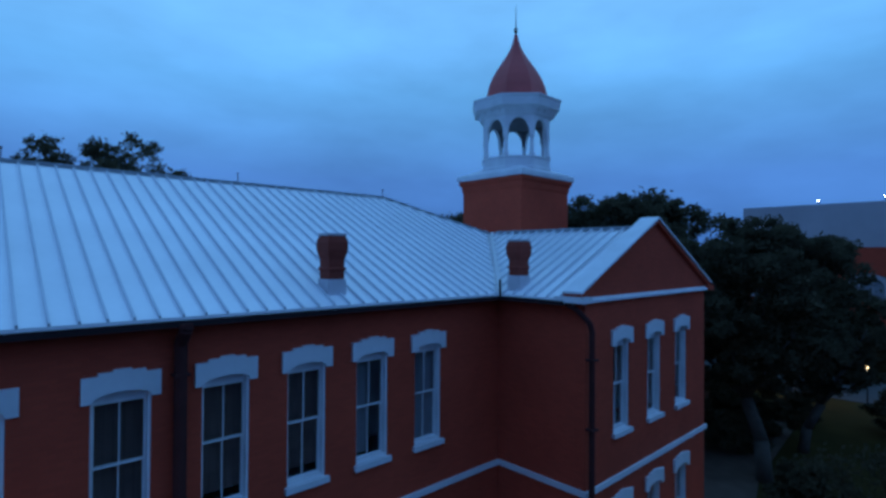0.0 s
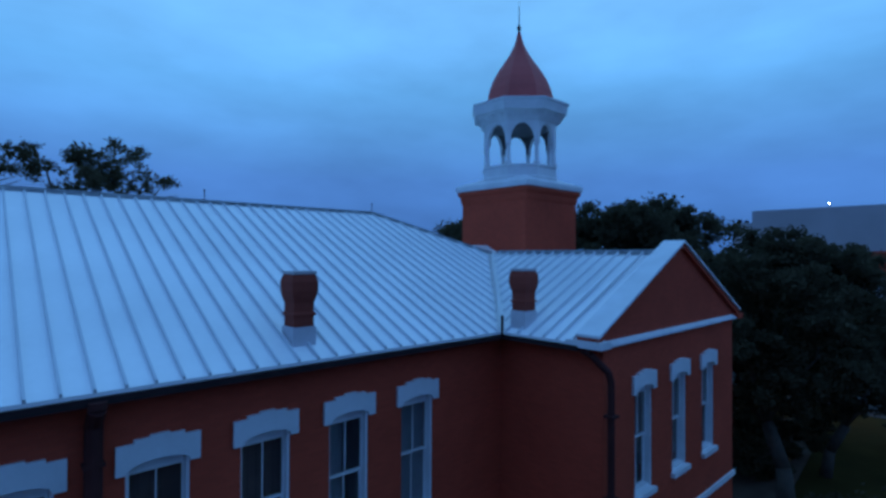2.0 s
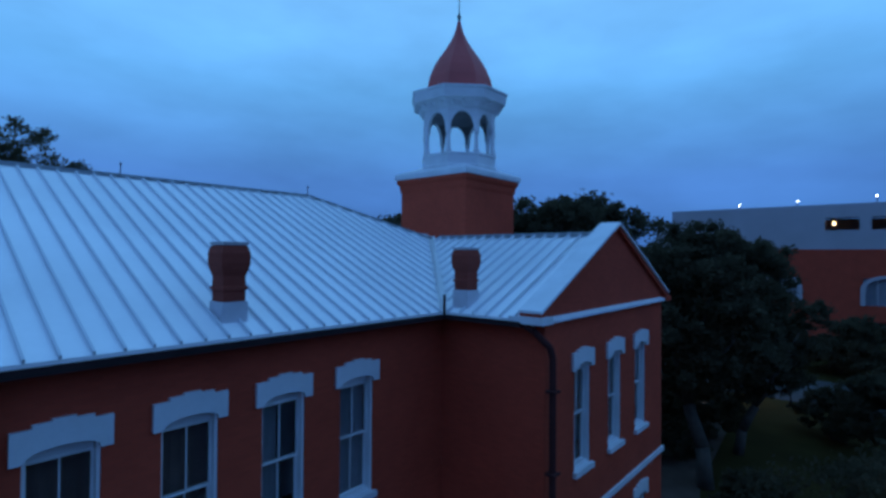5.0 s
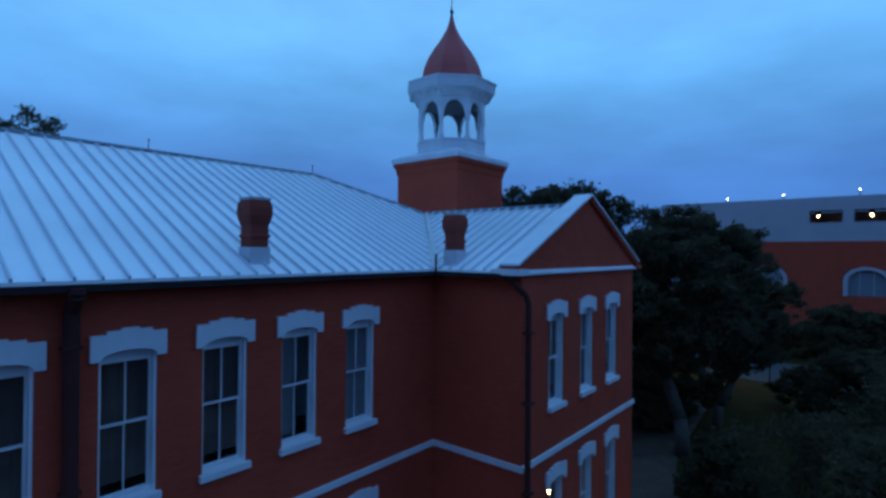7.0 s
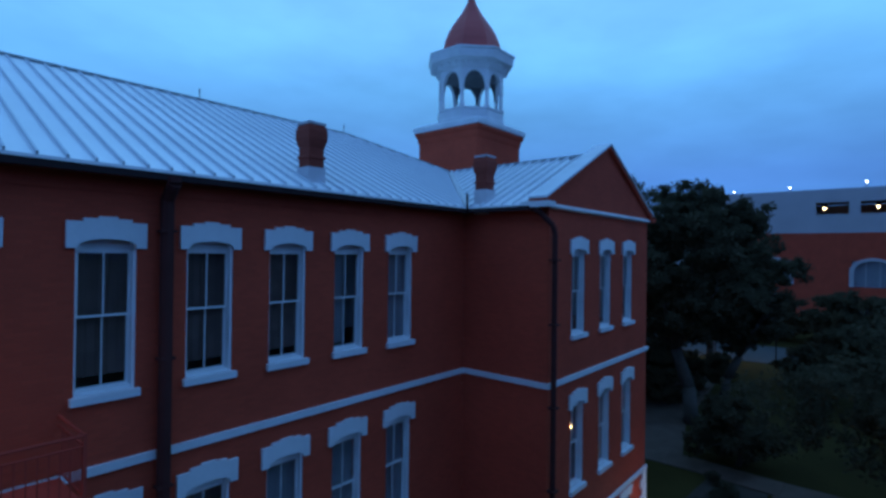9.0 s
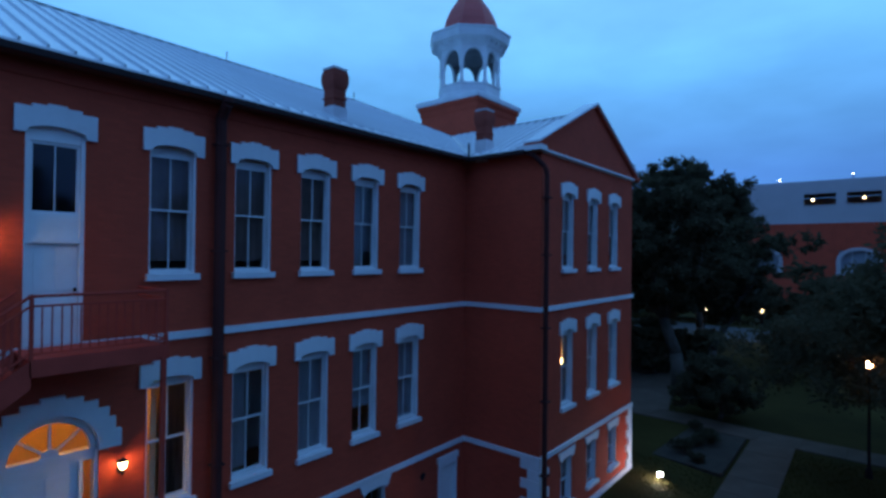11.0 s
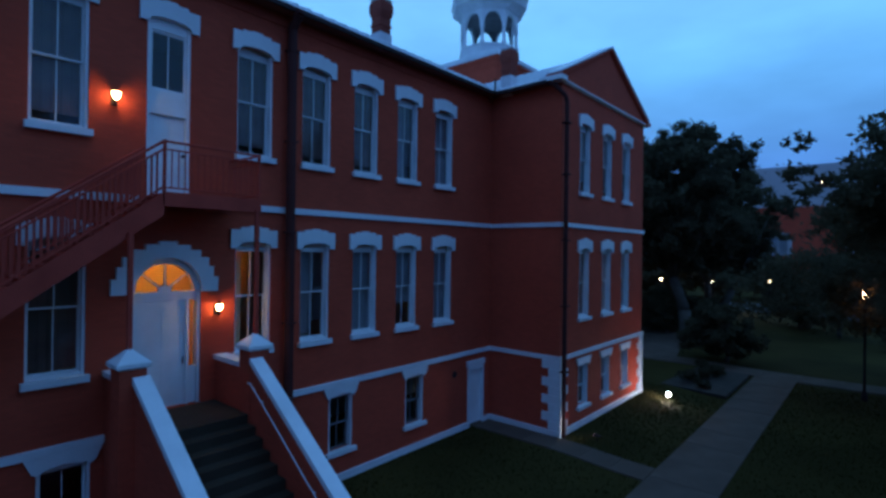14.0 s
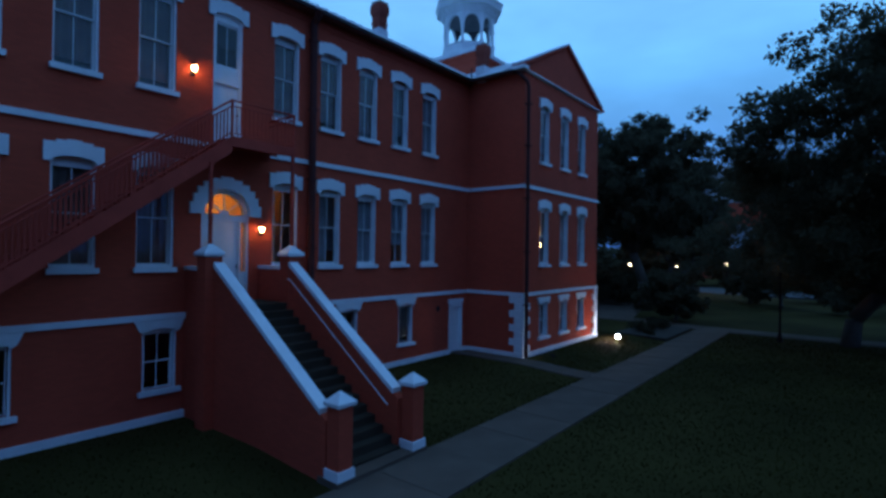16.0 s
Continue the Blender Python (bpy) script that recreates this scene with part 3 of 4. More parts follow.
prism(bm, [(14.2, EZ - 0.06), (EY, EZ - 0.06), (RY, RZ - 0.06)], -0.1, 0.1)
for v in bm.verts:
    v.co = Vector((-12.3 + v.co.y, v.co.x, v.co.z))
part("end_gable", bm, BRICK, courthouse)
WE, WR = 11.70, 16.12
WZ = EZ + S * (WR - WE) - 0.07
bm = bmesh.new()
plate(bm, [(WE, -2.75, EZ), (WR, -2.75, WZ), (WR, 3.9, WZ), (WE + 0.2, -0.2, EZ + 0.01), (WE, EY, EZ)], 0.06)
part("wing_slope", bm, TIN, roof)
bm = bmesh.new()
plate(bm, [(WR, -2.75, WZ), (2 * WR - WE, -2.75, EZ), (2 * WR - WE, EY, EZ), (WR, 3.9, WZ)], 0.06)
part("wing_slope", bm, TIN, roof)
me = bmesh.new()
prism(me, [(-0.020, -0.012), (0.020, -0.012), (0.016, 0.062), (-0.016, 0.062)], 0.0, 1.0)
seam = mesh_of("seam", me, SEAM)
SL = math.sqrt(1 + S * S)
ANG = math.degrees(math.atan(S))
x = 2.68 - 38 * 0.385
while x < 19.9:
    lo = EY
    if x > WE + 0.05:
        lo = max(EY, min(x - WE + EY, 2 * WR - WE - x + EY)) + 0.17
    hi = RY - 0.10 - max(0.0, x - RX)
    if hi - lo > 0.25:
        piece("seam", seam, roof, pose(x, lo, main_z(lo), ANG) @ Matrix.Diagonal((1, (hi - lo) * SL, 1, 1)))
    x += 0.385
y = -2.45
while y < 3.7:
    lo = WE + (y - EY + 0.17 if y > EY else 0.0)
    if WR - lo > 0.4:
        piece("seam", seam, roof, pose(lo, y, EZ + S * (lo - WE), 0, 0, -90) @ pose(0, 0, 0, ANG) @ Matrix.Diagonal((1, (WR - 0.19 - lo) * SL, 1, 1)))
    y += 0.385
# ridge, hip and valley flashings
def flashing(p, q, w=0.13):
    bm = bmesh.new()
    p, q = Vector(p), Vector(q)
    along = (q - p).normalized()
    side = along.cross(Vector((0, 0, 1))).normalized() * w
    drop = Vector((0, 0, -w * 0.42))
    up = Vector((0, 0, 0.055))
    for c in (p, q):
        for o in (side + drop, up, -side + drop):
            bm.verts.new(c + o + Vector((0, 0, 0.02)))
    bm.verts.ensure_lookup_table()
    v = bm.verts
    bm.faces.new((v[0], v[1], v[4], v[3]))
    bm.faces.new((v[1], v[2], v[5], v[4]))
    bmesh.ops.solidify(bm, geom=bm.faces[:], thickness=0.02)
    part("ridge_flashing", bm, RIDGE, roof)


flashing((-12.4, RY, RZ), (RX, RY, RZ))
flashing((RX, RY, RZ), (WR - 0.1, RY - (WR - 0.1 - RX), main_z(RY - (WR - 0.1 - RX))))
flashing((WR, -2.7, WZ + 0.01), (WR, 3.6, WZ + 0.01), 0.17)
bm = bmesh.new()
rise = S * 0.14 / math.sqrt(2)
ends = []
for t in (0.02, WR - WE - 0.1):
    ends.append([bm.verts.new((WE + t + o, EY + t - o, EZ + S * t + lift + 0.012)) for o, lift in ((-0.1, rise), (0.0, 0.004), (0.1, rise))])
for k in (0, 1):
    bm.faces.new((ends[0][k], ends[0][k + 1], ends[1][k + 1], ends[1][k]))
bmesh.ops.solidify(bm, geom=bm.faces[:], thickness=0.006)
part("valley_flashing", bm, TIN, roof)
for x in (RX - 0.05, 6.8, 0.8):
    bm = bmesh.new()
    rod(bm, (x, RY, RZ), (x, RY, RZ + 0.36), 0.014)
    lathe(bm, [(0.01, RZ + 0.30), (0.035, RZ + 0.34), (0.01, RZ + 0.38)], 8, (x, RY))
    part("lightning_rod", bm, DARK, roof)
bm = bmesh.new()
plate(bm, [(15.6, 7.3, 15.0), (15.6, 5.4, 14.0), (19.56, 5.4, 14.0), (19.56, 7.3, 15.0)], 0.05)
plate(bm, [(15.6, 7.3, 15.0), (19.56, 7.3, 15.0), (19.56, 9.2, 14.0), (15.6, 9.2, 14.0)], 0.05)
part("cricket", bm, TIN, roof, "small pale metal saddle roof against the tower")
# gutters and eaves
bm = bmesh.new()
box(bm, -12.4, WE + 0.02, EY - 0.06, EY + 0.011, EZ - 0.18, EZ - 0.062)
soften(bm, 0.02)
part("gutter", bm, DARK, courthouse, "dark metal eaves gutter")
bm = bmesh.new()
box(bm, WE - 0.06, WE + 0.015, -2.62, EY - 0.062, EZ - 0.18, EZ - 0.062)
soften(bm, 0.02)
part("gutter", bm, DARK, courthouse, "dark metal eaves gutter")
bm = bmesh.new()
box(bm, -12.3, WE + 0.1, EY + 0.012, 0.3, EZ - 0.16, EZ - 0.10)
box(bm, WE + 0.02, 12.3, -2.6, EY + 0.011, EZ - 0.16, EZ - 0.10)
part("soffit", bm, SOFFIT, courthouse)
bm = bmesh.new()
box(bm, -12.0, 12.07, -0.03, -0.001, 12.16, 12.44)
box(bm, 12.07, 12.099, -3.0, -0.001, 12.16, 12.44)
part("brick_corbel", bm, BRICK, courthouse, "shallow red brick corbel course under the eaves")

# ---- pediment of the wing ----
gable = empty("pediment", None, courthouse)
bm = bmesh.new()
prism(bm, [(12.1, 12.452), (20.148, 12.452), (20.148, 12.74), (16.12, 14.76), (12.1, 12.74)], -3.0, -2.76)
part("tympanum", bm, BRICK, gable, "red brick gable")
for s in (-1, 1):
    bm = bmesh.new()
    x0, x1 = 16.12, 16.12 + s * 4.42
    z0, z1 = 14.97, 12.80
    outline = [(x0, z0), (x1, z1), (x1, z1 - 0.06), (x0, z0 - 0.07)]
    prism(bm, outline if s > 0 else outline[::-1], -3.15, -2.55)
    soften(bm, 0.02, 2)
    part("raking_coping", bm, TRIM, gable, "white sheet-metal raking coping")
    bm = bmesh.new()
    outline = [(x0, z0 - 0.072), (x1 - s * 0.02, z1 - 0.063), (x1 - s * 0.02, z1 - 0.13), (x1 - s * 0.18, z1 - 0.14), (x0, z0 - 0.19)]
    prism(bm, outline if s > 0 else outline[::-1], -3.10, -2.57)
    soften(bm, 0.015)
    part("raking_cornice", bm, BRICK, gable, "corbelled red brick raking cornice")
    bm = bmesh.new()
    x2 = 16.12 + s * 4.02
    lo, hi = sorted((x1 + s * 0.03, x2))
    box(bm, lo, hi, -3.20, -2.30, 12.50, 12.66)
    soften(bm, 0.03, 2)
    part("kneeler", bm, TRIM if s < 0 else BRICK, gable)
bm = bmesh.new()
ledge = [(-3.002, 12.47), (-3.10, 12.50), (-3.14, 12.505), (-3.14, 12.555), (-3.002, 12.63)]
for x in (12.12, 20.2):
    for y, z in ledge:
        bm.verts.new((x, y, z))
bm.verts.ensure_lookup_table()
v = list(bm.verts)
bm.faces.new(v[:5])
bm.faces.new(v[:4:-1])
for i in range(5):
    bm.faces.new((v[i], v[5 + i], v[5 + (i + 1) % 5], v[(i + 1) % 5]))
soften(bm, 0.01)
part("pediment_band", bm, TRIM, gable, "white horizontal cornice band with a weathered slope")

# ---- downpipes, vent pipe ----
def downpipe(points, r=0.085):
    bm = bmesh.new()
    for p, q in zip(points, points[1:]):
        rod(bm, p, q, r, sides=10)
    pipe = part("downpipe", bm, PIPE, courthouse, "dark brown painted rainwater pipe")
    return pipe


def straps(pipe, x, y, zs):
    for z in zs:
        block("pipe_strap", PIPE, pipe, x - 0.135, x + 0.135, y - 0.125, y + 0.12, z, z + 0.05)


straps(downpipe([(3.09, EY - 0.06, 12.48), (3.09, EY - 0.06, 12.38), (3.09, -0.17, 12.10), (3.09, -0.17, 0.05)], 0.12), 3.09, -0.17, (11.5, 9.2, 6.9, 4.6, 2.3))
straps(downpipe([(11.78, -2.62, 12.47), (11.82, -2.86, 12.36), (12.04, -3.16, 11.98), (12.10, -3.19, 11.75), (12.10, -3.19, 0.05)], 0.08), 12.10, -3.19, (11.0, 9.2, 6.9, 4.6, 2.3))
bm = bmesh.new()
rod(bm, (11.68, -0.42, 12.45), (11.68, -0.42, 13.02), 0.035)
part("vent_pipe", bm, DARK, courthouse)

bm = bmesh.new()
lathe(bm, [(0.13, -0.03), (0.13, 0.0), (0.10, 0.015), (0.02, 0.016)], 16)
bmesh.ops.transform(bm, matrix=pose(9.97, -0.002, 2.08, 90), verts=bm.verts)
part("wall_vent", bm, DARK, courthouse, "round dark metal wall vent")

# ---- chimneys ----
def chimney(x, y, z):
    c = empty("chimney", pose(x, y, z), courthouse)
    bm = bmesh.new()
    box(bm, -0.235, 0.235, -0.235, 0.235, -0.25, 0.50)
    box(bm, -0.26, 0.26, -0.30, -0.236, -0.12, -0.05)
    soften(bm, 0.01)
    part("flashing", bm, ZINC, c, "pale metal chimney flashing")
    bm = bmesh.new()
    lathe(bm, [(0.205, 0.501), (0.205, 0.70), (0.235, 0.71), (0.235, 0.76), (0.205, 0.78), (0.205, 0.95), (0.245, 1.08), (0.265, 1.18), (0.265, 1.36), (0.235, 1.47), (0.215, 1.50)], 4, (0, 0), math.pi / 4)
    for v in bm.verts:
        v.co.x *= math.sqrt(2)
        v.co.y *= math.sqrt(2)
    part("shaft", bm, SOOTY, c, "red brick stack swelling at the top")
    bm = bmesh.new()
    box(bm, -0.24, 0.24, -0.24, 0.24, 1.502, 1.56)
    soften(bm, 0.012)
    part("cap", bm, PALE_CONCRETE, c)


chimney(6.46, 0.24, 12.66)
chimney(12.14, -0.74, 12.64)

# ---- bell tower ----
TX, TY = 21.5, 7.0
tower = empty("bell_tower", pose(TX, TY, 0), courthouse)
tagged(tower, "bell tower with open white belfry and red dome")
bm = bmesh.new()
lathe(bm, [(1.95, 0.0), (1.95, 16.95), (2.0, 17.1), (2.02, 17.3), (2.12, 17.45), (2.12, 17.60)], 4, (0, 0), math.pi / 4)
for v in bm.verts:
    v.co.x *= math.sqrt(2)
    v.co.y *= math.sqrt(2)
part("shaft", bm, BRICK, tower, "square red brick tower shaft")
bm = bmesh.new()
lathe(bm, [(2.16, 17.602), (2.19, 17.66), (2.19, 17.84), (2.12, 17.90), (1.3, 18.22)], 4, (0, 0), math.pi / 4)
for v in bm.verts:
    v.co.x *= math.sqrt(2)
    v.co.y *= math.sqrt(2)
part("cap_cornice", bm, TRIM, tower, "white cap cornice")
OCT = math.pi / 8
bm = bmesh.new()
lathe(bm, [(1.88, 17.98), (1.88, 18.18), (1.84, 18.24), (1.82, 18.62), (1.88, 18.66), (1.88, 18.74)], 8, (0, 0), OCT)
part("parapet", bm, WHITE, tower, "white octagonal parapet")
R = 1.70
for k in range(8):
    a = OCT + k * math.pi / 4
    bm = bmesh.new()
    cx, cy = R * math.cos(a), R * math.sin(a)
    lathe(bm, [(0.15, 18.74), (0.15, 18.88), (0.105, 18.92), (0.095, 19.6), (0.13, 19.68), (0.15, 19.76)], 8, (cx, cy), a)
    part("column", bm, WHITE, tower, "white belfry column")
    # arched panel between this column and the next
    half_w = R * math.sin(OCT)
    ap = R * math.cos(OCT)
    mid = a + OCT
    out = [(half_w + 0.06, 19.762), (half_w + 0.06, 21.0), (-half_w - 0.06, 21.0), (-half_w - 0.06, 19.762)]
    arc = [(0.55 * math.cos(t), 19.77 + 0.92 * math.sin(t)) for t in [math.pi - math.pi * j / 12 for j in range(13)]]
    bm = bmesh.new()
    prism(bm, out + [(-0.55, 19.762)] + arc[1:-1] + [(0.55, 19.762)], -0.09, 0.09)
    bmesh.ops.transform(bm, matrix=pose(ap * math.cos(mid), ap * math.sin(mid), 0, 0, 0, math.degrees(mid) + 90), verts=bm.verts)
    panel = part("arch_panel", bm, WHITE, tower)
    # added inner sheet, coloured dark for the shade behind the arch
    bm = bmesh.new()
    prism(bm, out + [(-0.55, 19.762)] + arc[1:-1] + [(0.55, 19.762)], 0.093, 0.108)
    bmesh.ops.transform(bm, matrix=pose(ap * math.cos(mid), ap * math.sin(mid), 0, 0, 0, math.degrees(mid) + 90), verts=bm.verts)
    part("lining", bm, LINING, panel, "inner sheet coloured dark for the shade inside")
bm = bmesh.new()
lathe(bm, [(1.60, 20.70), (1.80, 20.70), (1.82, 20.78), (1.92, 20.84), (2.02, 21.06), (2.22, 21.14), (2.32, 21.18), (2.38, 21.56), (2.44, 21.62), (2.44, 21.69), (1.75, 21.84), (1.70, 21.90)], 8, (0, 0), OCT)
part("cornice", bm, WHITE, tower, "white octagonal bracketed cornice")
# ceiling in the same painted-in shade
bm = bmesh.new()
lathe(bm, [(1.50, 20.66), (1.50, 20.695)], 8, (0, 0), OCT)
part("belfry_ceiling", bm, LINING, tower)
me = bmesh.new()
prism(me, [(0, 0), (0.26, 0.0), (0.28, -0.08), (0.10, -0.20), (0.0, -0.32)], -0.05, 0.05)
bracket = mesh_of("bracket", me, WHITE)
for k in range(24):
    a = OCT + (k + 0.5) * 2 * math.pi / 24
    r = 1.86 * math.cos(OCT) / math.cos((a - OCT) % (math.pi / 4) - OCT)
    piece("bracket", bracket, tower, pose(r * math.cos(a), r * math.sin(a), 21.12, 0, 0, math.degrees(a)))
bm = bmesh.new()
lathe(bm, [(1.70, 21.86), (1.67, 22.1), (1.58, 22.5), (1.37, 23.0), (1.11, 23.45), (0.85, 23.82), (0.62, 24.16), (0.44, 24.47), (0.28, 24.78), (0.17, 25.1), (0.08, 25.5)], 8, (0, 0), OCT)
part("dome", bm, DOME, tower, "red painted ogee dome")
bm = bmesh.new()
lathe(bm, [(0.08, 25.45), (0.05, 25.6), (0.10, 25.68), (0.11, 25.74), (0.05, 25.82), (0.025, 26.0), (0.02, 26.7), (0.004, 27.1)], 10)
part("finial", bm, DARK, tower, "dark metal finial")

# ---- entrance staircase ----
stair = tagged(empty("entrance_staircase"), "brick entrance staircase with white coping and concrete steps", "staircase")
X0, X1 = -0.80, 1.40
STEPS, RISE = 17, 3.19 / 17
GO = (6.05 - 1.55) / (STEPS - 1)
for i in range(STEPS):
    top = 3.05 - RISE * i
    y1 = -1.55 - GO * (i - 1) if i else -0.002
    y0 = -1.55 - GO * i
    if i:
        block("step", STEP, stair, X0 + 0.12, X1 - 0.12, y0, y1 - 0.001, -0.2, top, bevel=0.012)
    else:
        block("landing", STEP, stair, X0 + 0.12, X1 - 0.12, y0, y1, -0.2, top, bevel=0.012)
slope = (4.06 - 1.22) / (6.05 - 1.65)


def lean(bm, skew):
    """Draws the foot of a cheek wall sideways by skew."""
    for v in bm.verts:
        v.co.x += skew * max(0.0, min(1.0, (-1.6 - v.co.y) / 4.3))


for xc, xu, xl, skew in ((X0, -0.93, -0.61, 0.11), (X1, 1.48, 1.56, 0.0)):
    bm = bmesh.new()
    outline = [(-0.003, -0.2), (-0.003, 3.98), (-1.62, 4.08), (-5.95, 1.12), (-5.95, -0.2)]
    a = [bm.verts.new((xc - 0.115, y, z)) for y, z in outline]
    b = [bm.verts.new((xc + 0.115, y, z)) for y, z in outline]
    bm.faces.new(a)
    bm.faces.new(b[::-1])
    for i in range(5):
        bm.faces.new((a[i], b[i], b[(i + 1) % 5], a[(i + 1) % 5]))
    lean(bm, skew)
    part("cheek_wall", bm, BRICK, stair, "red brick cheek wall")
    bm = bmesh.new()
    outline = [(-1.59, 4.22), (-5.80, 1.335), (-5.80, 1.215), (-1.59, 4.09)]
    a = [bm.verts.new((xc - 0.145, y, z)) for y, z in outline]
    b = [bm.verts.new((xc + 0.145, y, z)) for y, z in outline]
    bm.faces.new(a)
    bm.faces.new(b[::-1])
    for i in range(4):
        bm.faces.new((a[i], b[i], b[(i + 1) % 4], a[(i + 1) % 4]))
    soften(bm, 0.015)
    lean(bm, skew)
    part("coping", bm, TRIM, stair, "white sloping coping stone")
    block("coping", TRIM, stair, xc - 0.16, xc + 0.16, -1.16, -0.004, 3.982, 4.08, label="white level coping stone", bevel=0.015)
    for xp, y, z1, h in ((xu, -1.38, 4.36, 0.22), (xl, -6.17, 1.42, 0.18)):
        post = block("post", BRICK, stair, xp - h, xp + h, y - h, y + h, -0.2, z1, label="red brick pier")
        bm = bmesh.new()
        lathe(bm, [(h + 0.02, z1 + 0.001), (h + 0.06, z1 + 0.03), (h + 0.06, z1 + 0.10), (0.02, z1 + 0.12 + h)], 4, (0, 0), math.pi / 4)
        for v in bm.verts:
            v.co.x = v.co.x * math.sqrt(2) + xp
            v.co.y = v.co.y * math.sqrt(2) + y
        part("cap", bm, TRIM, post, "white pyramidal cap stone")
        if y < -3:
            block("plinth", TRIM, post, xp - h - 0.04, xp + h + 0.04, y - h - 0.04, y + h + 0.04, -0.012, 0.18, bevel=0.012)
block("foot_slab", CONCRETE, stair, -0.86, 1.81, -6.42, -5.78, -0.2, -0.012, label="concrete slab at the foot of the stair", bevel=0.012)
bm = bmesh.new()
xr = X1 - 0.20
rod(bm, (xr, -1.75, 3.72), (xr, -5.7, 0.95), 0.013)
rod(bm, (xr, -1.75, 3.72), (xr, -1.62, 3.72), 0.016)
for y in (-2.1, -3.9, -5.5):
    z = 3.72 - (y + 1.75) / (-3.95) * 2.77
    rod(bm, (xr, y, z - 0.01), (X1 - 0.10, y, z - 0.08), 0.012)
part("handrail", bm, WHITE, stair, "thin pale metal handrail")

# ---- fire escape ----
fire = tagged(empty("fire_escape"), "oxide red steel fire escape stair against the brick wall", "fire escape")
FS = 0.756
LX0, LX1, FY, LZ = -0.36, 1.56, -1.30, 7.54
bm = bmesh.new()
box(bm, LX0, LX1, FY, -0.06, LZ - 0.03, LZ)
for k in range(4):
    yy = FY + 0.05 + k * 0.38
    box(bm, LX0, LX1, yy, yy + 0.05, LZ - 0.15, LZ - 0.031)
part("landing_deck", bm, RUST, fire)
for y in (FY - 0.05, -0.055):
    block("landing_channel", RUST, fire, LX0 - 0.02, LX1 + 0.05, y, y + 0.045, LZ - 0.25, LZ + 0.02)
LEN = LZ / FS
for y in (FY - 0.05, -0.32):
    bm = bmesh.new()
    prism(bm, [(LX0, LZ + 0.02), (LX0 - LEN - 0.1, 0.0), (LX0 - LEN + 0.45, 0.0), (LX0, LZ - 0.42)][::-1], y, y + 0.045)
    part("stringer", bm, RUST, fire, "sloping steel stringer")
n = 40
me = bmesh.new()
box(me, -0.13, 0.13, 0, 0.93, -0.035, 0.0)
tread = mesh_of("tread", me, RUST)
for i in range(1, n):
    f = i / n
    piece("tread", tread, fire, pose(LX0 - LEN * f, FY - 0.004, LZ * (1 - f) - 0.02))
me = bmesh.new()
box(me, -0.009, 0.009, -0.009, 0.009, 0.10, 0.82)
bar = mesh_of("baluster", me, RUST)
me = bmesh.new()
box(me, -0.017, 0.017, -0.010, 0.010, 0.06, 0.84)
stair_bar = mesh_of("baluster", me, RUST)
for y in (FY - 0.03, -0.30):
    k = 0.13
    while k < LEN - 0.3:
        piece("baluster", stair_bar, fire, pose(LX0 - k, y, LZ - FS * k))
        k += 0.095
    for dz, r in ((0.98, 0.026), (0.83, 0.018), (0.12, 0.018)):
        bm = bmesh.new()
        rod(bm, (LX0, y, LZ + dz), (LX0 - LEN + 0.3, y, LZ - FS * (LEN - 0.3) + dz), r)
        part("stair_rail", bm, RUST, fire)
x = LX0 + 0.13
while x < LX1 - 0.05:
    piece("baluster", bar, fire, pose(x, FY - 0.03, LZ))
    x += 0.125
y = FY + 0.1
while y < -0.1:
    piece("baluster", bar, fire, pose(LX1, y, LZ))
    y += 0.125
for dz, r in ((0.97, 0.024), (0.82, 0.016), (0.10, 0.016)):
    bm = bmesh.new()
    rod(bm, (LX0, FY - 0.03, LZ + dz), (LX1, FY - 0.03, LZ + dz), r)
    rod(bm, (LX1, FY - 0.03, LZ + dz), (LX1, -0.02, LZ + dz), r)
    part("landing_rail", bm, RUST, fire)
for x in (LX0, LX1):
    block("rail_post", RUST, fire, x - 0.025, x + 0.025, FY - 0.055, FY - 0.005, LZ, LZ + 1.0)
for k in (2.4, 4.8, 7.2):
    x = LX0 - k
    block("rail_post", RUST, fire, x - 0.02, x + 0.02, FY - 0.05, FY - 0.01, LZ - FS * k, LZ - FS * k + 1.0)
block("support_post", RUST, fire, LX1 - 0.10, LX1 - 0.02, -1.42, -1.34, 4.66, LZ - 0.2)
block("support_post", RUST, fire, -0.97, -0.89, -1.42, -1.34, 4.66, LZ - 0.30 - FS * 0.62)
block("support_post", RUST, fire, -5.54, -5.46, -1.34, -1.26, 0.0, LZ - 0.30 - FS * 5.14)

# ---- wall lamps ----
def wall_lantern(x, z, watts):
    ob = tagged(empty("wall_lantern", pose(x, 0, z)), "glowing wall lantern on the brick wall", "wall lamp", "wall lanterns")
    bm = bmesh.new()
    box(bm, -0.06, 0.06, -0.03, -0.002, -0.20, 0.06)
    rod(bm, (0, -0.02, -0.12), (0, -0.14, -0.16), 0.014)
    rod(bm, (0, -0.14, -0.20), (0, -0.14, -0.11), 0.03)
    part("bracket", bm, DARK, ob)
    bm = bmesh.new()
    lathe(bm, [(0.03, -0.09), (0.055, -0.05), (0.082, 0.03), (0.07, 0.05)], 8, (0, -0.14))
    g = part("glass_shade", bm, WARM, ob, "glowing warm glass shade", True)
    g.visible_shadow = False
    bm = bmesh.new()
    lathe(bm, [(0.09, 0.051), (0.06, 0.085), (0.014, 0.11), (0.01, 0.14)], 8, (0, -0.14))
    part("cap", bm, DARK, ob)
    lamp("lantern_light", "POINT", pose(x, -0.13, z), watts, (1.0, 1.0, 0.16), 0.06)


wall_lantern(1.30, 5.18, 0.20)
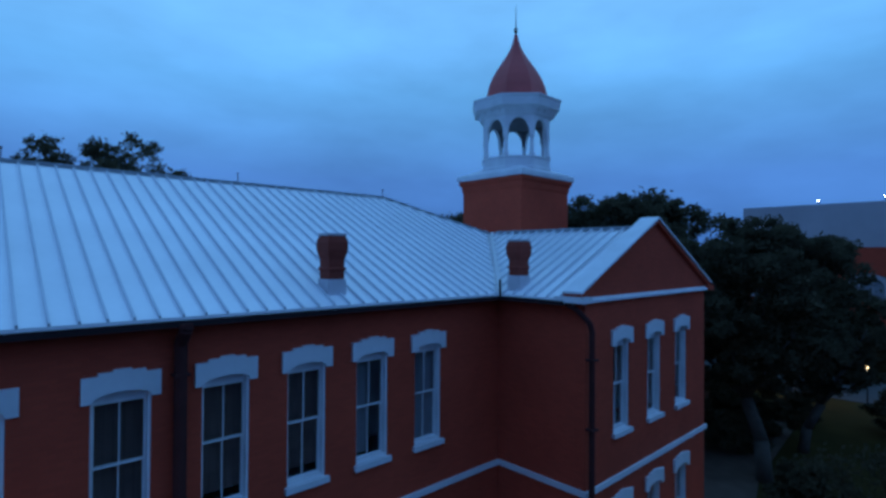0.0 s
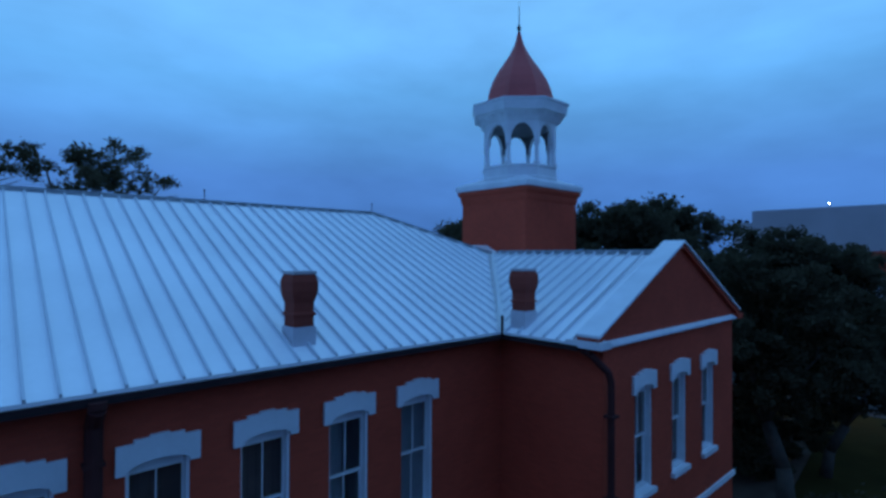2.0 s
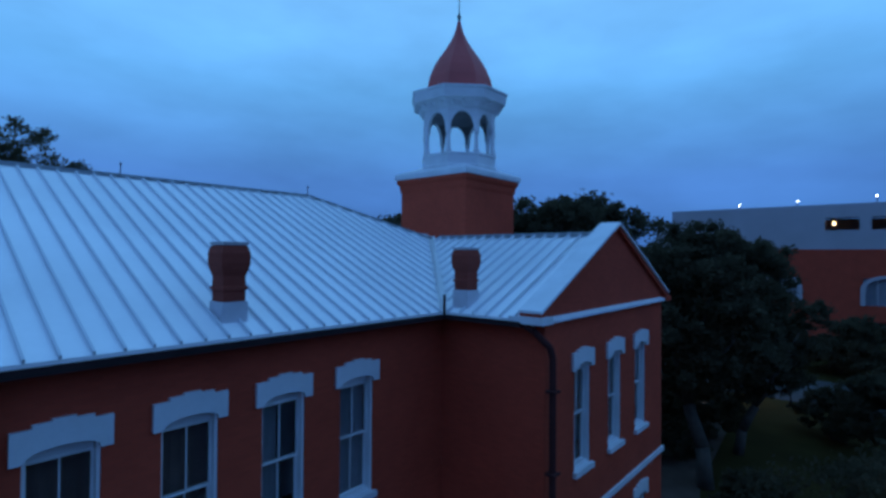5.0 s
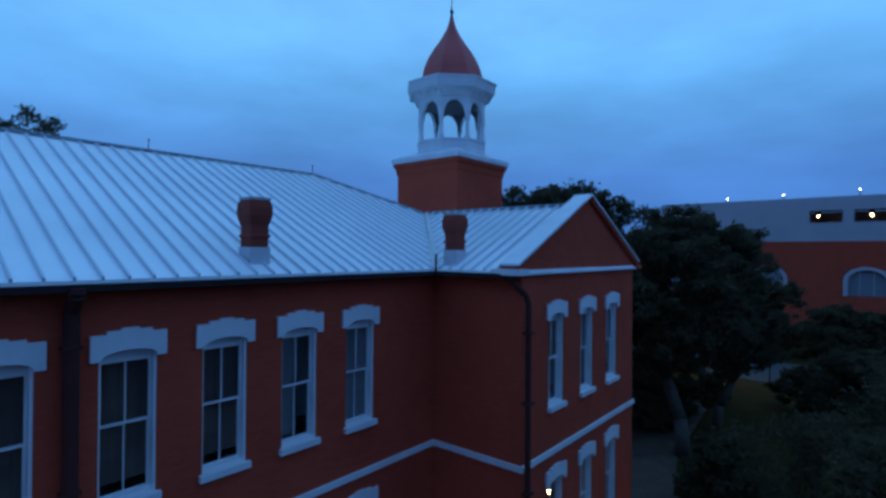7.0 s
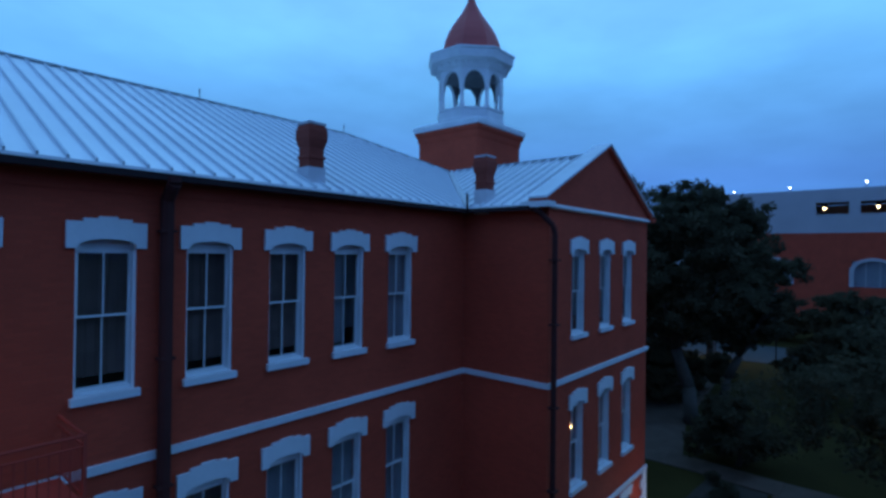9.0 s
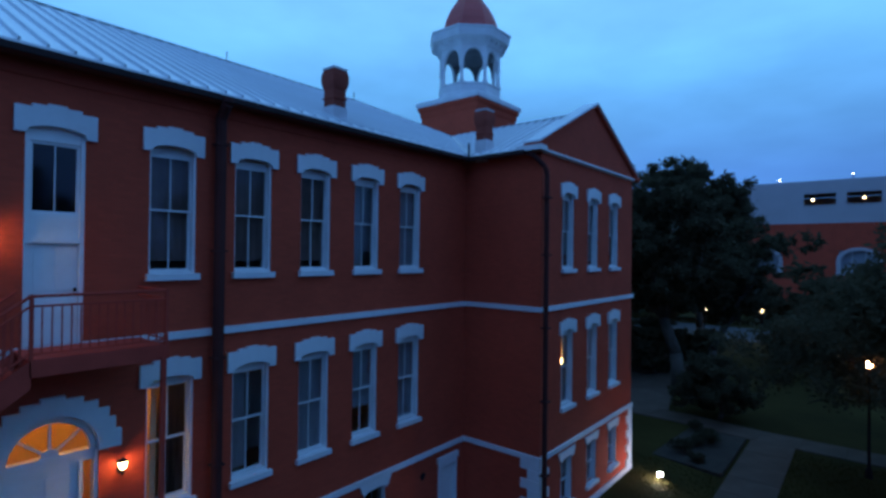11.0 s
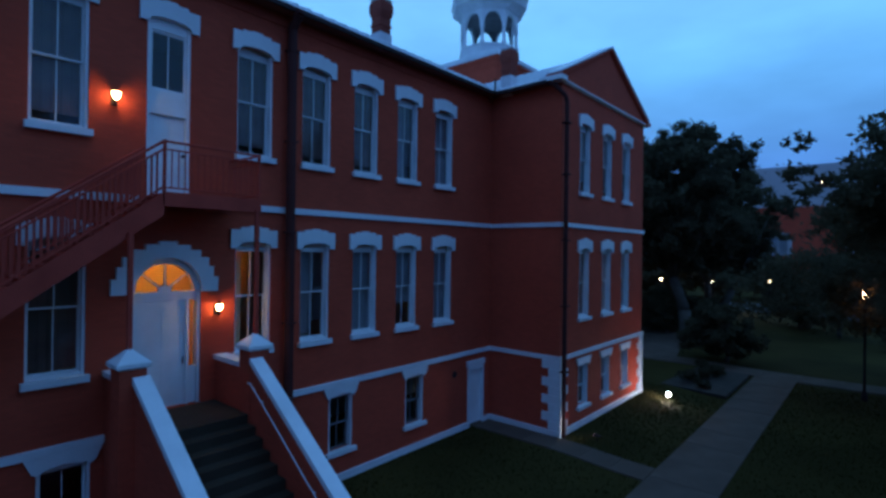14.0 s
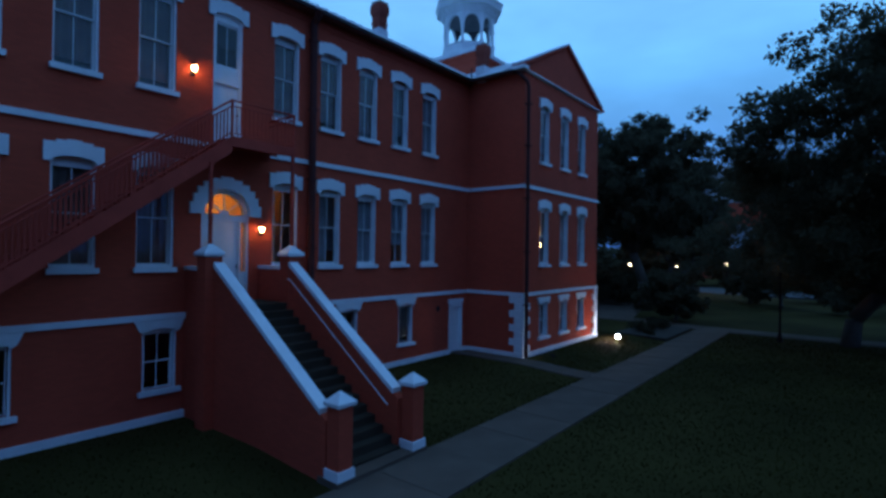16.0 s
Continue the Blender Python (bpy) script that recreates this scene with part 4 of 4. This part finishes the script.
wall_lantern(-0.82, 9.50, 0.34)

# lamp behind a wing window
ob = tagged(empty("table_lamp", pose(16.44, -1.50, 4.88)), "small glowing lamp on a stand behind the glass", "lamp")
bm = bmesh.new()
lathe(bm, [(0.09, -2.11), (0.09, -2.08), (0.02, -2.04), (0.02, 0.0)], 10)
part("stand", bm, DARK, ob)
bm = bmesh.new()
lathe(bm, [(0.10, 0.0), (0.06, 0.24)], 12)
part("shade", bm, WARM, ob)
lamp("table_light", "POINT", pose(16.36, -1.58, 5.24), 5, (1.0, 0.55, 0.16), 0.05)
# pale post added to catch the lamp's light as an upright streak
block("streak_post", CREAM, courthouse, 16.56, 16.68, -1.46, -1.34, 2.78, 7.20)

# ---- floodlights ----
def floodlight(x, y, aim, watts, size, lens, hood):
    """size: the head's size; hood: how far the housing reaches past the lens."""
    ob = tagged(empty("floodlight", pose(x, y, lawn_z(y))), "small ground floodlight shining at the wall" if hood else "bright ground floodlight on the lawn by the wall", "floodlight", "ground floodlights")
    bm = bmesh.new()
    rod(bm, (0, 0, -0.05), (0, 0, 0.14), 0.02)
    part("stake", bm, DARK, ob)
    turn = look((0, 0, 0.22), (aim[0] - x, aim[1] - y, aim[2]))
    bm = bmesh.new()
    lathe(bm, [(0.08 * size, 0.12), (0.15 * size, 0.02), (0.15 * size, -0.02 - hood), (0.142 * size, -0.02 - hood), (0.142 * size, -0.018)], 12)
    bmesh.ops.transform(bm, matrix=turn, verts=bm.verts)
    part("housing", bm, DARK, ob)
    bm = bmesh.new()
    bulge = 0.0 if hood else 0.08 * size
    lathe(bm, [(0.14 * size, -0.021), (0.12 * size, -0.022 - 0.6 * bulge), (0.01, -0.023 - bulge)], 12)
    bmesh.ops.transform(bm, matrix=turn, verts=bm.verts)
    part("lens", bm, lens, ob, "glowing white lens")
    at = Vector((x, y, lawn_z(y) + 0.22))
    at += (Vector(aim) - at).normalized() * (0.14 + hood)
    lamp("flood_light", "SPOT", look(at, aim), watts, (1.0, 1.0, 0.50), 0.05, 140)


floodlight(19.9, -4.35, (16.8, -3.0, 1.3), 0.60, 0.65, COOL, 0.0)
floodlight(12.72, -4.15, (10.2, -0.4, 1.5), 0.9, 0.34, COOL, 0.10)

# ---- paths ----
def slab_row(x0, x1, y0, y1, nx, ny, z, owner):
    dx, dy = (x1 - x0) / nx, (y1 - y0) / ny
    me = bmesh.new()
    box(me, 0.006, dx - 0.006, 0.006, dy - 0.006, -0.06, 0.0)
    soften(me, 0.008)
    m = mesh_of("slab", me, CONCRETE)
    for i in range(nx):
        for j in range(ny):
            ya = y0 + j * dy
            za, zb = lawn_z(ya), lawn_z(ya + dy)
            piece("slab", m, owner, pose(x0 + i * dx, ya, z + za + 0.004 * ((i * 7 + j * 3) % 3), math.degrees(math.atan2(zb - za, dy))))


walks = tagged(empty("pavement"), "grey concrete garden walk with jointed slabs", "path", kind="structure")
slab_row(-9.0, 28.0, -8.25, -6.35, 20, 1, 0.035, walks)
slab_row(10.95, 12.02, -6.34, -0.08, 1, 6, 0.035, walks)
slab_row(28.01, 29.9, -30.0, 6.0, 1, 20, 0.035, walks)
slab_row(20.9, 28.0, 0.2, 2.2, 4, 1, 0.035, walks)
sheet("planting_bed", MULCH, [(22.0, -6.2), (27.6, -6.2), (27.8, -3.6), (22.4, -3.2)], 0.012, 0.3, "dark mulched planting bed beside the walk", "planting bed")
sheet("road", ASPHALT, [(62, -200), (74, -200), (74, 200), (62, 200)], 0.03, 0.2, "dark asphalt street beyond the trees", "road")
sheet("forecourt", CONCRETE, [(29.92, -1.8), (36, -0.4), (56, 1.2), (56, 10), (40, 7.5), (29.92, 2.2)], 0.03, 0.2, "worn brownish concrete forecourt beyond the lawn", "pavement")

# ---- trees ----
def foliage(name, clumps, leaves, size, seed, spread=1.0, flat=0.75):
    """Leaves gathered on the twigs of each clump (x, y, z, r), each leaf a small quad."""
    rng = np.random.default_rng(seed)
    c = np.array(clumps)
    twigs = 16
    d = rng.normal(size=(len(c), twigs, 3))
    d /= np.linalg.norm(d, axis=2)[:, :, None]
    d[:, :, 2] *= flat
    reach = rng.random((len(c), twigs, 1)) ** 0.45 * 1.05 * spread
    t = np.concatenate([c[:, None, :3] + d * reach * c[:, None, 3:], np.repeat(c[:, None, 3:], twigs, 1)], 2).reshape(-1, 4)
    t[:, 3] *= rng.uniform(0.16, 0.36, len(t))
    w = t[:, 3] ** 1.6
    idx = rng.choice(len(t), size=leaves, p=w / w.sum())
    off = rng.normal(size=(leaves, 3)) * (0.55, 0.55, 0.40)
    p = t[idx, :3] + off * t[idx, 3:]
    u = rng.normal(size=(leaves, 3))
    u /= np.linalg.norm(u, axis=1)[:, None]
    v = np.cross(u, rng.normal(size=(leaves, 3)))
    v /= np.linalg.norm(v, axis=1)[:, None]
    s = size * (0.6 + 0.8 * rng.random(leaves))[:, None]
    verts = np.stack([p - u * s, p + v * s * 0.45, p + u * s, p - v * s * 0.45], 1).reshape(-1, 3)
    faces = np.arange(leaves * 4).reshape(-1, 4)
    me = bpy.data.meshes.new(name)
    me.from_pydata(verts.tolist(), [], faces.tolist())
    me.materials.append(LEAF)
    return me


def tree(x, y, height, radius, base, seed, leaves, size, trunk_r, label, clumps_n=46, extra=(), lump=1.0, foot=(0, 0)):
    """An oak: a tapering trunk, limbs to clumps of leaves. base: the crown's lowest height."""
    rng = random.Random(seed)
    ob = tagged(empty("oak_tree", pose(x, y, lawn_z(y))), label, "tree", "park trees")
    clumps = []
    mid = (height + base) / 2
    hh = (height - base) / 2
    for k in range(clumps_n):
        a, q = rng.uniform(0, 2 * math.pi), rng.random() ** 0.5
        t = rng.uniform(-1, 1)
        rr = radius * math.sqrt(max(0.05, 1 - t * t * 0.85)) * q * rng.uniform(0.8, 1.08)
        clumps.append((rr * math.cos(a), rr * math.sin(a), mid + hh * t * 0.85, radius * rng.uniform(0.17, 0.30) * lump))
    clumps += list(extra)
    crown = new("crown", foliage("crown", clumps, leaves, size, seed))
    crown.parent = ob
    bm = bmesh.new()
    fork = base * 0.75 + 0.6
    bend = [(foot[0], foot[1], -0.2), (foot[0] * 0.8 + rng.uniform(-.15, .15), foot[1] * 0.8 + rng.uniform(-.15, .15), fork * 0.5), (rng.uniform(-.25, .25), rng.uniform(-.25, .25), fork)]
    rod(bm, bend[0], bend[1], trunk_r * 1.25, trunk_r, 10)
    rod(bm, bend[1], bend[2], trunk_r, trunk_r * 0.9, 10)
    part("trunk", bm, BARK, ob, "", True)
    for k in range(7):
        a = 2 * math.pi * k / 7 + rng.uniform(-.3, .3)
        q = rng.uniform(0.45, 0.8)
        tip = Vector((radius * q * math.cos(a), radius * q * math.sin(a), rng.uniform(mid - hh * 0.4, mid + hh * 0.55)))
        knee = Vector(bend[2]).lerp(tip, 0.5) + Vector((0, 0, rng.uniform(-0.4, 0.5)))
        bm = bmesh.new()
        rod(bm, bend[2], knee, trunk_r * 0.5, trunk_r * 0.33, 7)
        rod(bm, knee, tip, trunk_r * 0.33, trunk_r * 0.1, 7)
        for j in range(3):
            t2 = knee.lerp(tip, rng.uniform(0.2, 0.9))
            rod(bm, t2, t2 + Vector((rng.uniform(-1, 1), rng.uniform(-1, 1), rng.uniform(0.1, 0.9))) * radius * 0.22, trunk_r * 0.14, trunk_r * 0.04, 5)
        part("limb", bm, BARK, ob, "", True)
    return ob


OAK = "dark spreading live oak in full leaf on the lawn"
# ragged tips of the overhanging boughs, then the mass of leaves behind them
boughs = [(-2.55, 8.9, 9.75, 0.32), (-1.6, 9.0, 9.0, 0.45), (-0.6, 8.95, 8.5, 0.5), (-2.8, 8.0, 8.3, 0.6), (-2.6, 7.4, 9.0, 0.6), (-2.3, 6.9, 10.0, 0.7),
          (-3.4, 5.9, 11.0, 0.8), (-4.3, 4.9, 11.2, 0.9), (-3.0, 6.6, 9.4, 0.9), (-1.85, 5.9, 9.9, 1.0)]
rng_m = random.Random(21)
top, bend_at, end = Vector((-4.2, 3.8, 10.6)), Vector((-2.1, 7.3, 7.9)), Vector((4.4, 8.1, 7.5))
for k in range(16):
    u = k / 15 * 2
    p = top.lerp(bend_at, u) if u < 1 else bend_at.lerp(end, u - 1)
    boughs.append((p.x, p.y, p.z, rng_m.uniform(1.0, 1.35)))
    boughs.append((p.x + 0.6, min(p.y - 1.4, 5.9), p.z - rng_m.uniform(1.0, 3.2), rng_m.uniform(1.2, 1.7)))
near_oak = tree(15.2, -18.7, 13.8, 6.6, 4.6, 3, 190000, 0.082, 0.45, "large live oak with ragged leafy crown overhanging the walk", 90, boughs)
side_oak = tree(27.3, -15.4, 8.6, 7.8, 3.0, 5, 80000, 0.12, 0.38, "low spreading live oak with a bare lower limb", 64, (), 1.0, (-0.3, 1.4))
small = tree(30.6, -4.4, 3.3, 2.7, 0.3, 11, 13000, 0.12, 0.12, "small bushy tree beside the planting bed", 28)
oak_a = tree(36.6, 0.6, 16.0, 5.8, 5.4, 13, 70000, 0.15, 0.4, OAK, 60, (), 1.0, (-0.5, -1.3))
oak_b = tree(44.0, 12.0, 19.0, 9.2, 4.6, 17, 70000, 0.20, 0.45, OAK, 60)
left_oak = tree(8.0, 40.0, 23.4, 8.6, 14.0, 31, 24000, 0.14, 0.5, "tall oak with a broken leafy crown behind the roof", 60, (), 0.6)
for k, (x, y, sc, turn, src) in enumerate(((48, -9, 0.32, 160, oak_b), (37, 23, 0.94, 80, oak_b), (54, 28, 1.0, 200, oak_b), (58, 3, 0.82, 120, oak_b), (34, 12, 0.95, 250, oak_a), (50, -20, 0.33, 300, oak_b), (42, -28, 0.4, 20, oak_a), (66, 44, 1.1, 60, oak_b), (-6, 46, 0.95, 70, oak_b), (24, 44, 0.9, 10, oak_a), (36, -22, 0.32, 190, oak_b), (44, -2.0, 0.76, 230, oak_a), (46, -14, 1.0, 140, small), (52, -6, 1.1, 250, small), (57, -12, 1.2, 310, small), (34, 5, 0.8, 100, small), (47, 10.5, 1.1, 15, small), (52, -18, 1.1, 170, small))):
    ob = copy_thing(src, pose(x, y, lawn_z(y) - 0.03, 0, 0, turn))
    ob.scale = (sc, sc, sc)
rng_b = random.Random(9)
for k in range(12):
    x, y = 39.5 + 1.5 * k, (2, 6, 10, 14)[k % 4] + rng_b.uniform(-1.5, 1.5)
    ob = copy_thing(small, pose(x, y, lawn_z(y) - 0.05, 0, 0, 73 * k))
    sc = rng_b.uniform(0.62, 0.84)
    ob.scale = (sc * 1.35, sc * 1.35, sc)
    tagged(ob, "low dark bush under the oaks beyond the walk")
# unseen oaks added on the near side to dim the skylight on the walls
for x, y, sc, turn in ((-21, -17, 0.8, 40), (-12, -28, 0.85, 110), (1, -31, 0.8, 270), (-30, -6, 0.8, 190)):
    ob = copy_thing(oak_b, pose(x, y, lawn_z(y) - 0.03, 0, 0, turn))
    ob.scale = (sc, sc, sc)
# bushy trees along the far side of the street
for k in range(13):
    sc = 1.9 + 0.25 * math.sin(k * 2.3)
    ob = copy_thing(small, pose(80 + 3 * math.sin(k * 1.7), -30 + 6.2 * k, -0.2, 0, 0, 47 * k))
    ob.scale = (sc * 1.1, sc * 1.1, sc)
    tagged(ob, "dark bushy tree on the far side of the street")
# shrubs in the bed
rng_s = random.Random(4)
for k in range(7):
    x, y, r = 22.8 + k * 0.72, -4.7 + rng_s.uniform(-0.7, 0.7), rng_s.uniform(0.35, 0.55)
    ob = tagged(empty("shrub", pose(x, y, -0.05)), "low dark green shrub in the mulched bed", "shrub", "bed shrubs")
    cl = [(rng_s.uniform(-r, r) * .6, rng_s.uniform(-r, r) * .6, r * rng_s.uniform(.5, 1.0), r * .55) for j in range(7)]
    f = new("leaves", foliage("leaves", cl, 1100, 0.055, 40 + k))
    f.parent = ob
    bm = bmesh.new()
    rod(bm, (0, 0, -0.12), (0, 0, r), 0.03, 0.012, 6)
    part("stem", bm, BARK, ob)

# ---- lawn blades near the building ----
rng = np.random.default_rng(77)
N = 60000
gx = rng.uniform(-6, 27.5, N)
gy = rng.uniform(-16, -0.12, N)
ok = ~(((gy > -8.3) & (gy < -6.3)) | ((gx > 10.9) & (gx < 20.3) & (gy > -3.15)) | ((gx > 10.9) & (gx < 12.1) & (gy > -6.35)) | ((gx > X0 - 0.3) & (gx < X1 + 0.3) & (gy > -6.6)) | ((gx > 22) & (gy > -6.2)))
gx, gy = gx[ok], gy[ok]
n = len(gx)
h = rng.uniform(0.03, 0.075, n)
an = rng.uniform(0, 2 * np.pi, n)
wx, wy = np.cos(an) * 0.022, np.sin(an) * 0.022
lx, ly = rng.normal(0, 0.025, n), rng.normal(0, 0.025, n)
gf = np.clip((-gy - 3.2) / 2.9, 0, 1)
gz = -0.14 * gf * gf * (3 - 2 * gf)
vs = np.stack([np.stack([gx - wx, gy - wy, gz], 1), np.stack([gx + wx, gy + wy, gz], 1), np.stack([gx + lx, gy + ly, gz + h], 1)], 1).reshape(-1, 3)
me = bpy.data.meshes.new("grass")
me.from_pydata(vs.tolist(), [], np.arange(n * 3).reshape(-1, 3).tolist())
me.materials.append(BLADE)
tagged(new("grass", me), "short mown lawn grass around the building", "grass", kind="stuff")

# ---- far street: parking building and lamps ----
garage = tagged(empty("parking_building", pose(110, 0, 0)), "long parking building of pale concrete over red brick", "building")
def along(name, mat, y0, y1, z0, z1, x0=0.0, x1=0.6, label=""):
    return block(name, mat, garage, x0, x1, y0, y1, z0, z1, label=label)


along("parapet", PALE_CONCRETE, -70, 22, 20.7, 23.0, label="pale concrete parapet")
along("spandrel", PALE_CONCRETE, -70, 22, 15.4, 18.6, label="pale concrete spandrel")
along("pier", PALE_CONCRETE, -2.0, 22, 18.602, 20.698)
for k in range(10):
    along("pier", PALE_CONCRETE, -8.1 - 6.1 * k, -6.6 - 6.1 * k, 18.602, 20.698)
along("rear_wall", PALE_CONCRETE, -70, 22, 0.0, 21.39, 16.0, 16.5)
along("deck", CONCRETE, -70, 22, 18.3, 18.59, 0.61, 16)
along("deck", CONCRETE, -70, 22, 21.45, 21.7, 0.61, 16)
along("end_wall", PALE_CONCRETE, 22.01, 22.6, 0.0, 23.0, 0.0, 16.5)
along("stair_block", PALE_CONCRETE, 22.61, 26.3, 0.0, 20.9, 2.0, 12.0, label="lower pale concrete stair block")
for y0, y1, z1 in ((25.4, 26.1, 21.7), (24.2, 24.8, 21.45), (22.9, 23.4, 21.2)):
    along("roof_vent", DARK, y0, y1, 20.901, z1, 3.0, 3.7)
bm = bmesh.new()
arches = [(-12.5 + 14 * k, -7.0 + 14 * k) for k in range(-3, 3)]
wall_cells(bm, -70, 22, 0.0, 15.39, [(a, b, 6.2, 10.6) for a, b in arches] + [(a + 0.8, b - 0.8, 0.0, 3.6) for a, b in arches], -0.6, 0.0)
for v in bm.verts:
    v.co = Vector((-v.co.y, v.co.x, v.co.z))
part("brick_front", bm, BRICK, garage, "red brick lower front")
for a, b in arches:
    win = empty("window", None, garage)
    bm = bmesh.new()
    m_, h_ = (a + b) / 2, (b - a) / 2
    outer = [(m_ + (h_ + 0.35) * math.cos(t), 8.8 + 2.3 * math.sin(t)) for t in [math.pi * k / 12 for k in range(13)]]
    inn = [(m_ + (h_ - 0.3) * math.cos(t), 8.8 + 1.8 * math.sin(t)) for t in [math.pi * k / 12 for k in range(13)]]
    prism(bm, [(b + 0.35, 6.2)] + outer + [(a - 0.35, 6.2), (a + 0.3, 6.2)] + inn[::-1] + [(b - 0.3, 6.2)], -0.3, -0.01)
    for v in bm.verts:
        v.co = Vector((v.co.y, v.co.x, v.co.z))
    part("surround", bm, PALE_CONCRETE, win)
    block("pane", GLASS, win, 0.2, 0.24, a, b, 6.2, 10.6)
    block("blind", CLOTH, win, 0.45, 0.47, a, b, 6.2, 10.6, label="pale drawn blind")
    for yy in (a + (b - a) / 3, b - (b - a) / 3):
        block("mullion", PALE_CONCRETE, win, 0.1, 0.18, yy - 0.08, yy + 0.08, 6.2, 10.6)
for yy in (-23.0, -16.0, -10.4, -3.1):
    ob = tagged(empty("deck_lamp", pose(113, yy, 20.0)), "glowing lamp under the parking deck", "lamp", "deck lamps")
    bm = bmesh.new()
    box(bm, -0.15, 0.15, -0.18, 0.18, -0.2, 0.0)
    part("diffuser", bm, STREET, ob)
    block("housing", DARK, ob, -0.4, 0.4, -0.35, 0.35, 0.002, 1.4)
for yy, zz in ((-36.0, 2.8), (-22.0, 3.0), (-8.8, 3.0), (1.0, 1.4), (2.6, 2.7), (12.2, 2.5)):
    ob = tagged(empty("mast_lamp", pose(118, yy, 21.7)), "bright white mast lamp on the roof deck", "lamp", "mast lamps")
    bm = bmesh.new()
    rod(bm, (0, 0, 0), (0, 0, zz), 0.07)
    part("mast", bm, DARK, ob)
    bm = bmesh.new()
    box(bm, -0.11, 0.11, -0.11, 0.11, zz + 0.001, zz + 0.20)
    part("head", bm, DECK, ob)


def street_lamp(x, y, z, mat, watts):
    ob = tagged(empty("street_lamp", pose(x, y, lawn_z(y))), "dark post lamp with glowing globe beside the path", "street lamp", "street lamps")
    bm = bmesh.new()
    lathe(bm, [(0.14, 0), (0.12, 0.3), (0.06, 0.5), (0.05, z - 0.2)], 10)
    part("post", bm, DARK, ob)
    bm = bmesh.new()
    lathe(bm, [(0.05, z - 0.16), (0.11, z - 0.05), (0.12, z + 0.08), (0.07, z + 0.18)], 12)
    part("globe", bm, mat, ob, "glowing warm globe", True)
    if watts:
        lamp("street_light", "POINT", pose(x, y, z + 0.4), watts, (1.0, 0.70, 0.40), 0.1)


street_lamp(60.6, 8.9, 3.3, STREET, 90)
street_lamp(60.4, 3.1, 3.3, STREET, 90)
street_lamp(60.5, -2.4, 3.55, DIM, 40)
street_lamp(26.2, -11.0, 4.8, AMBER, 0)
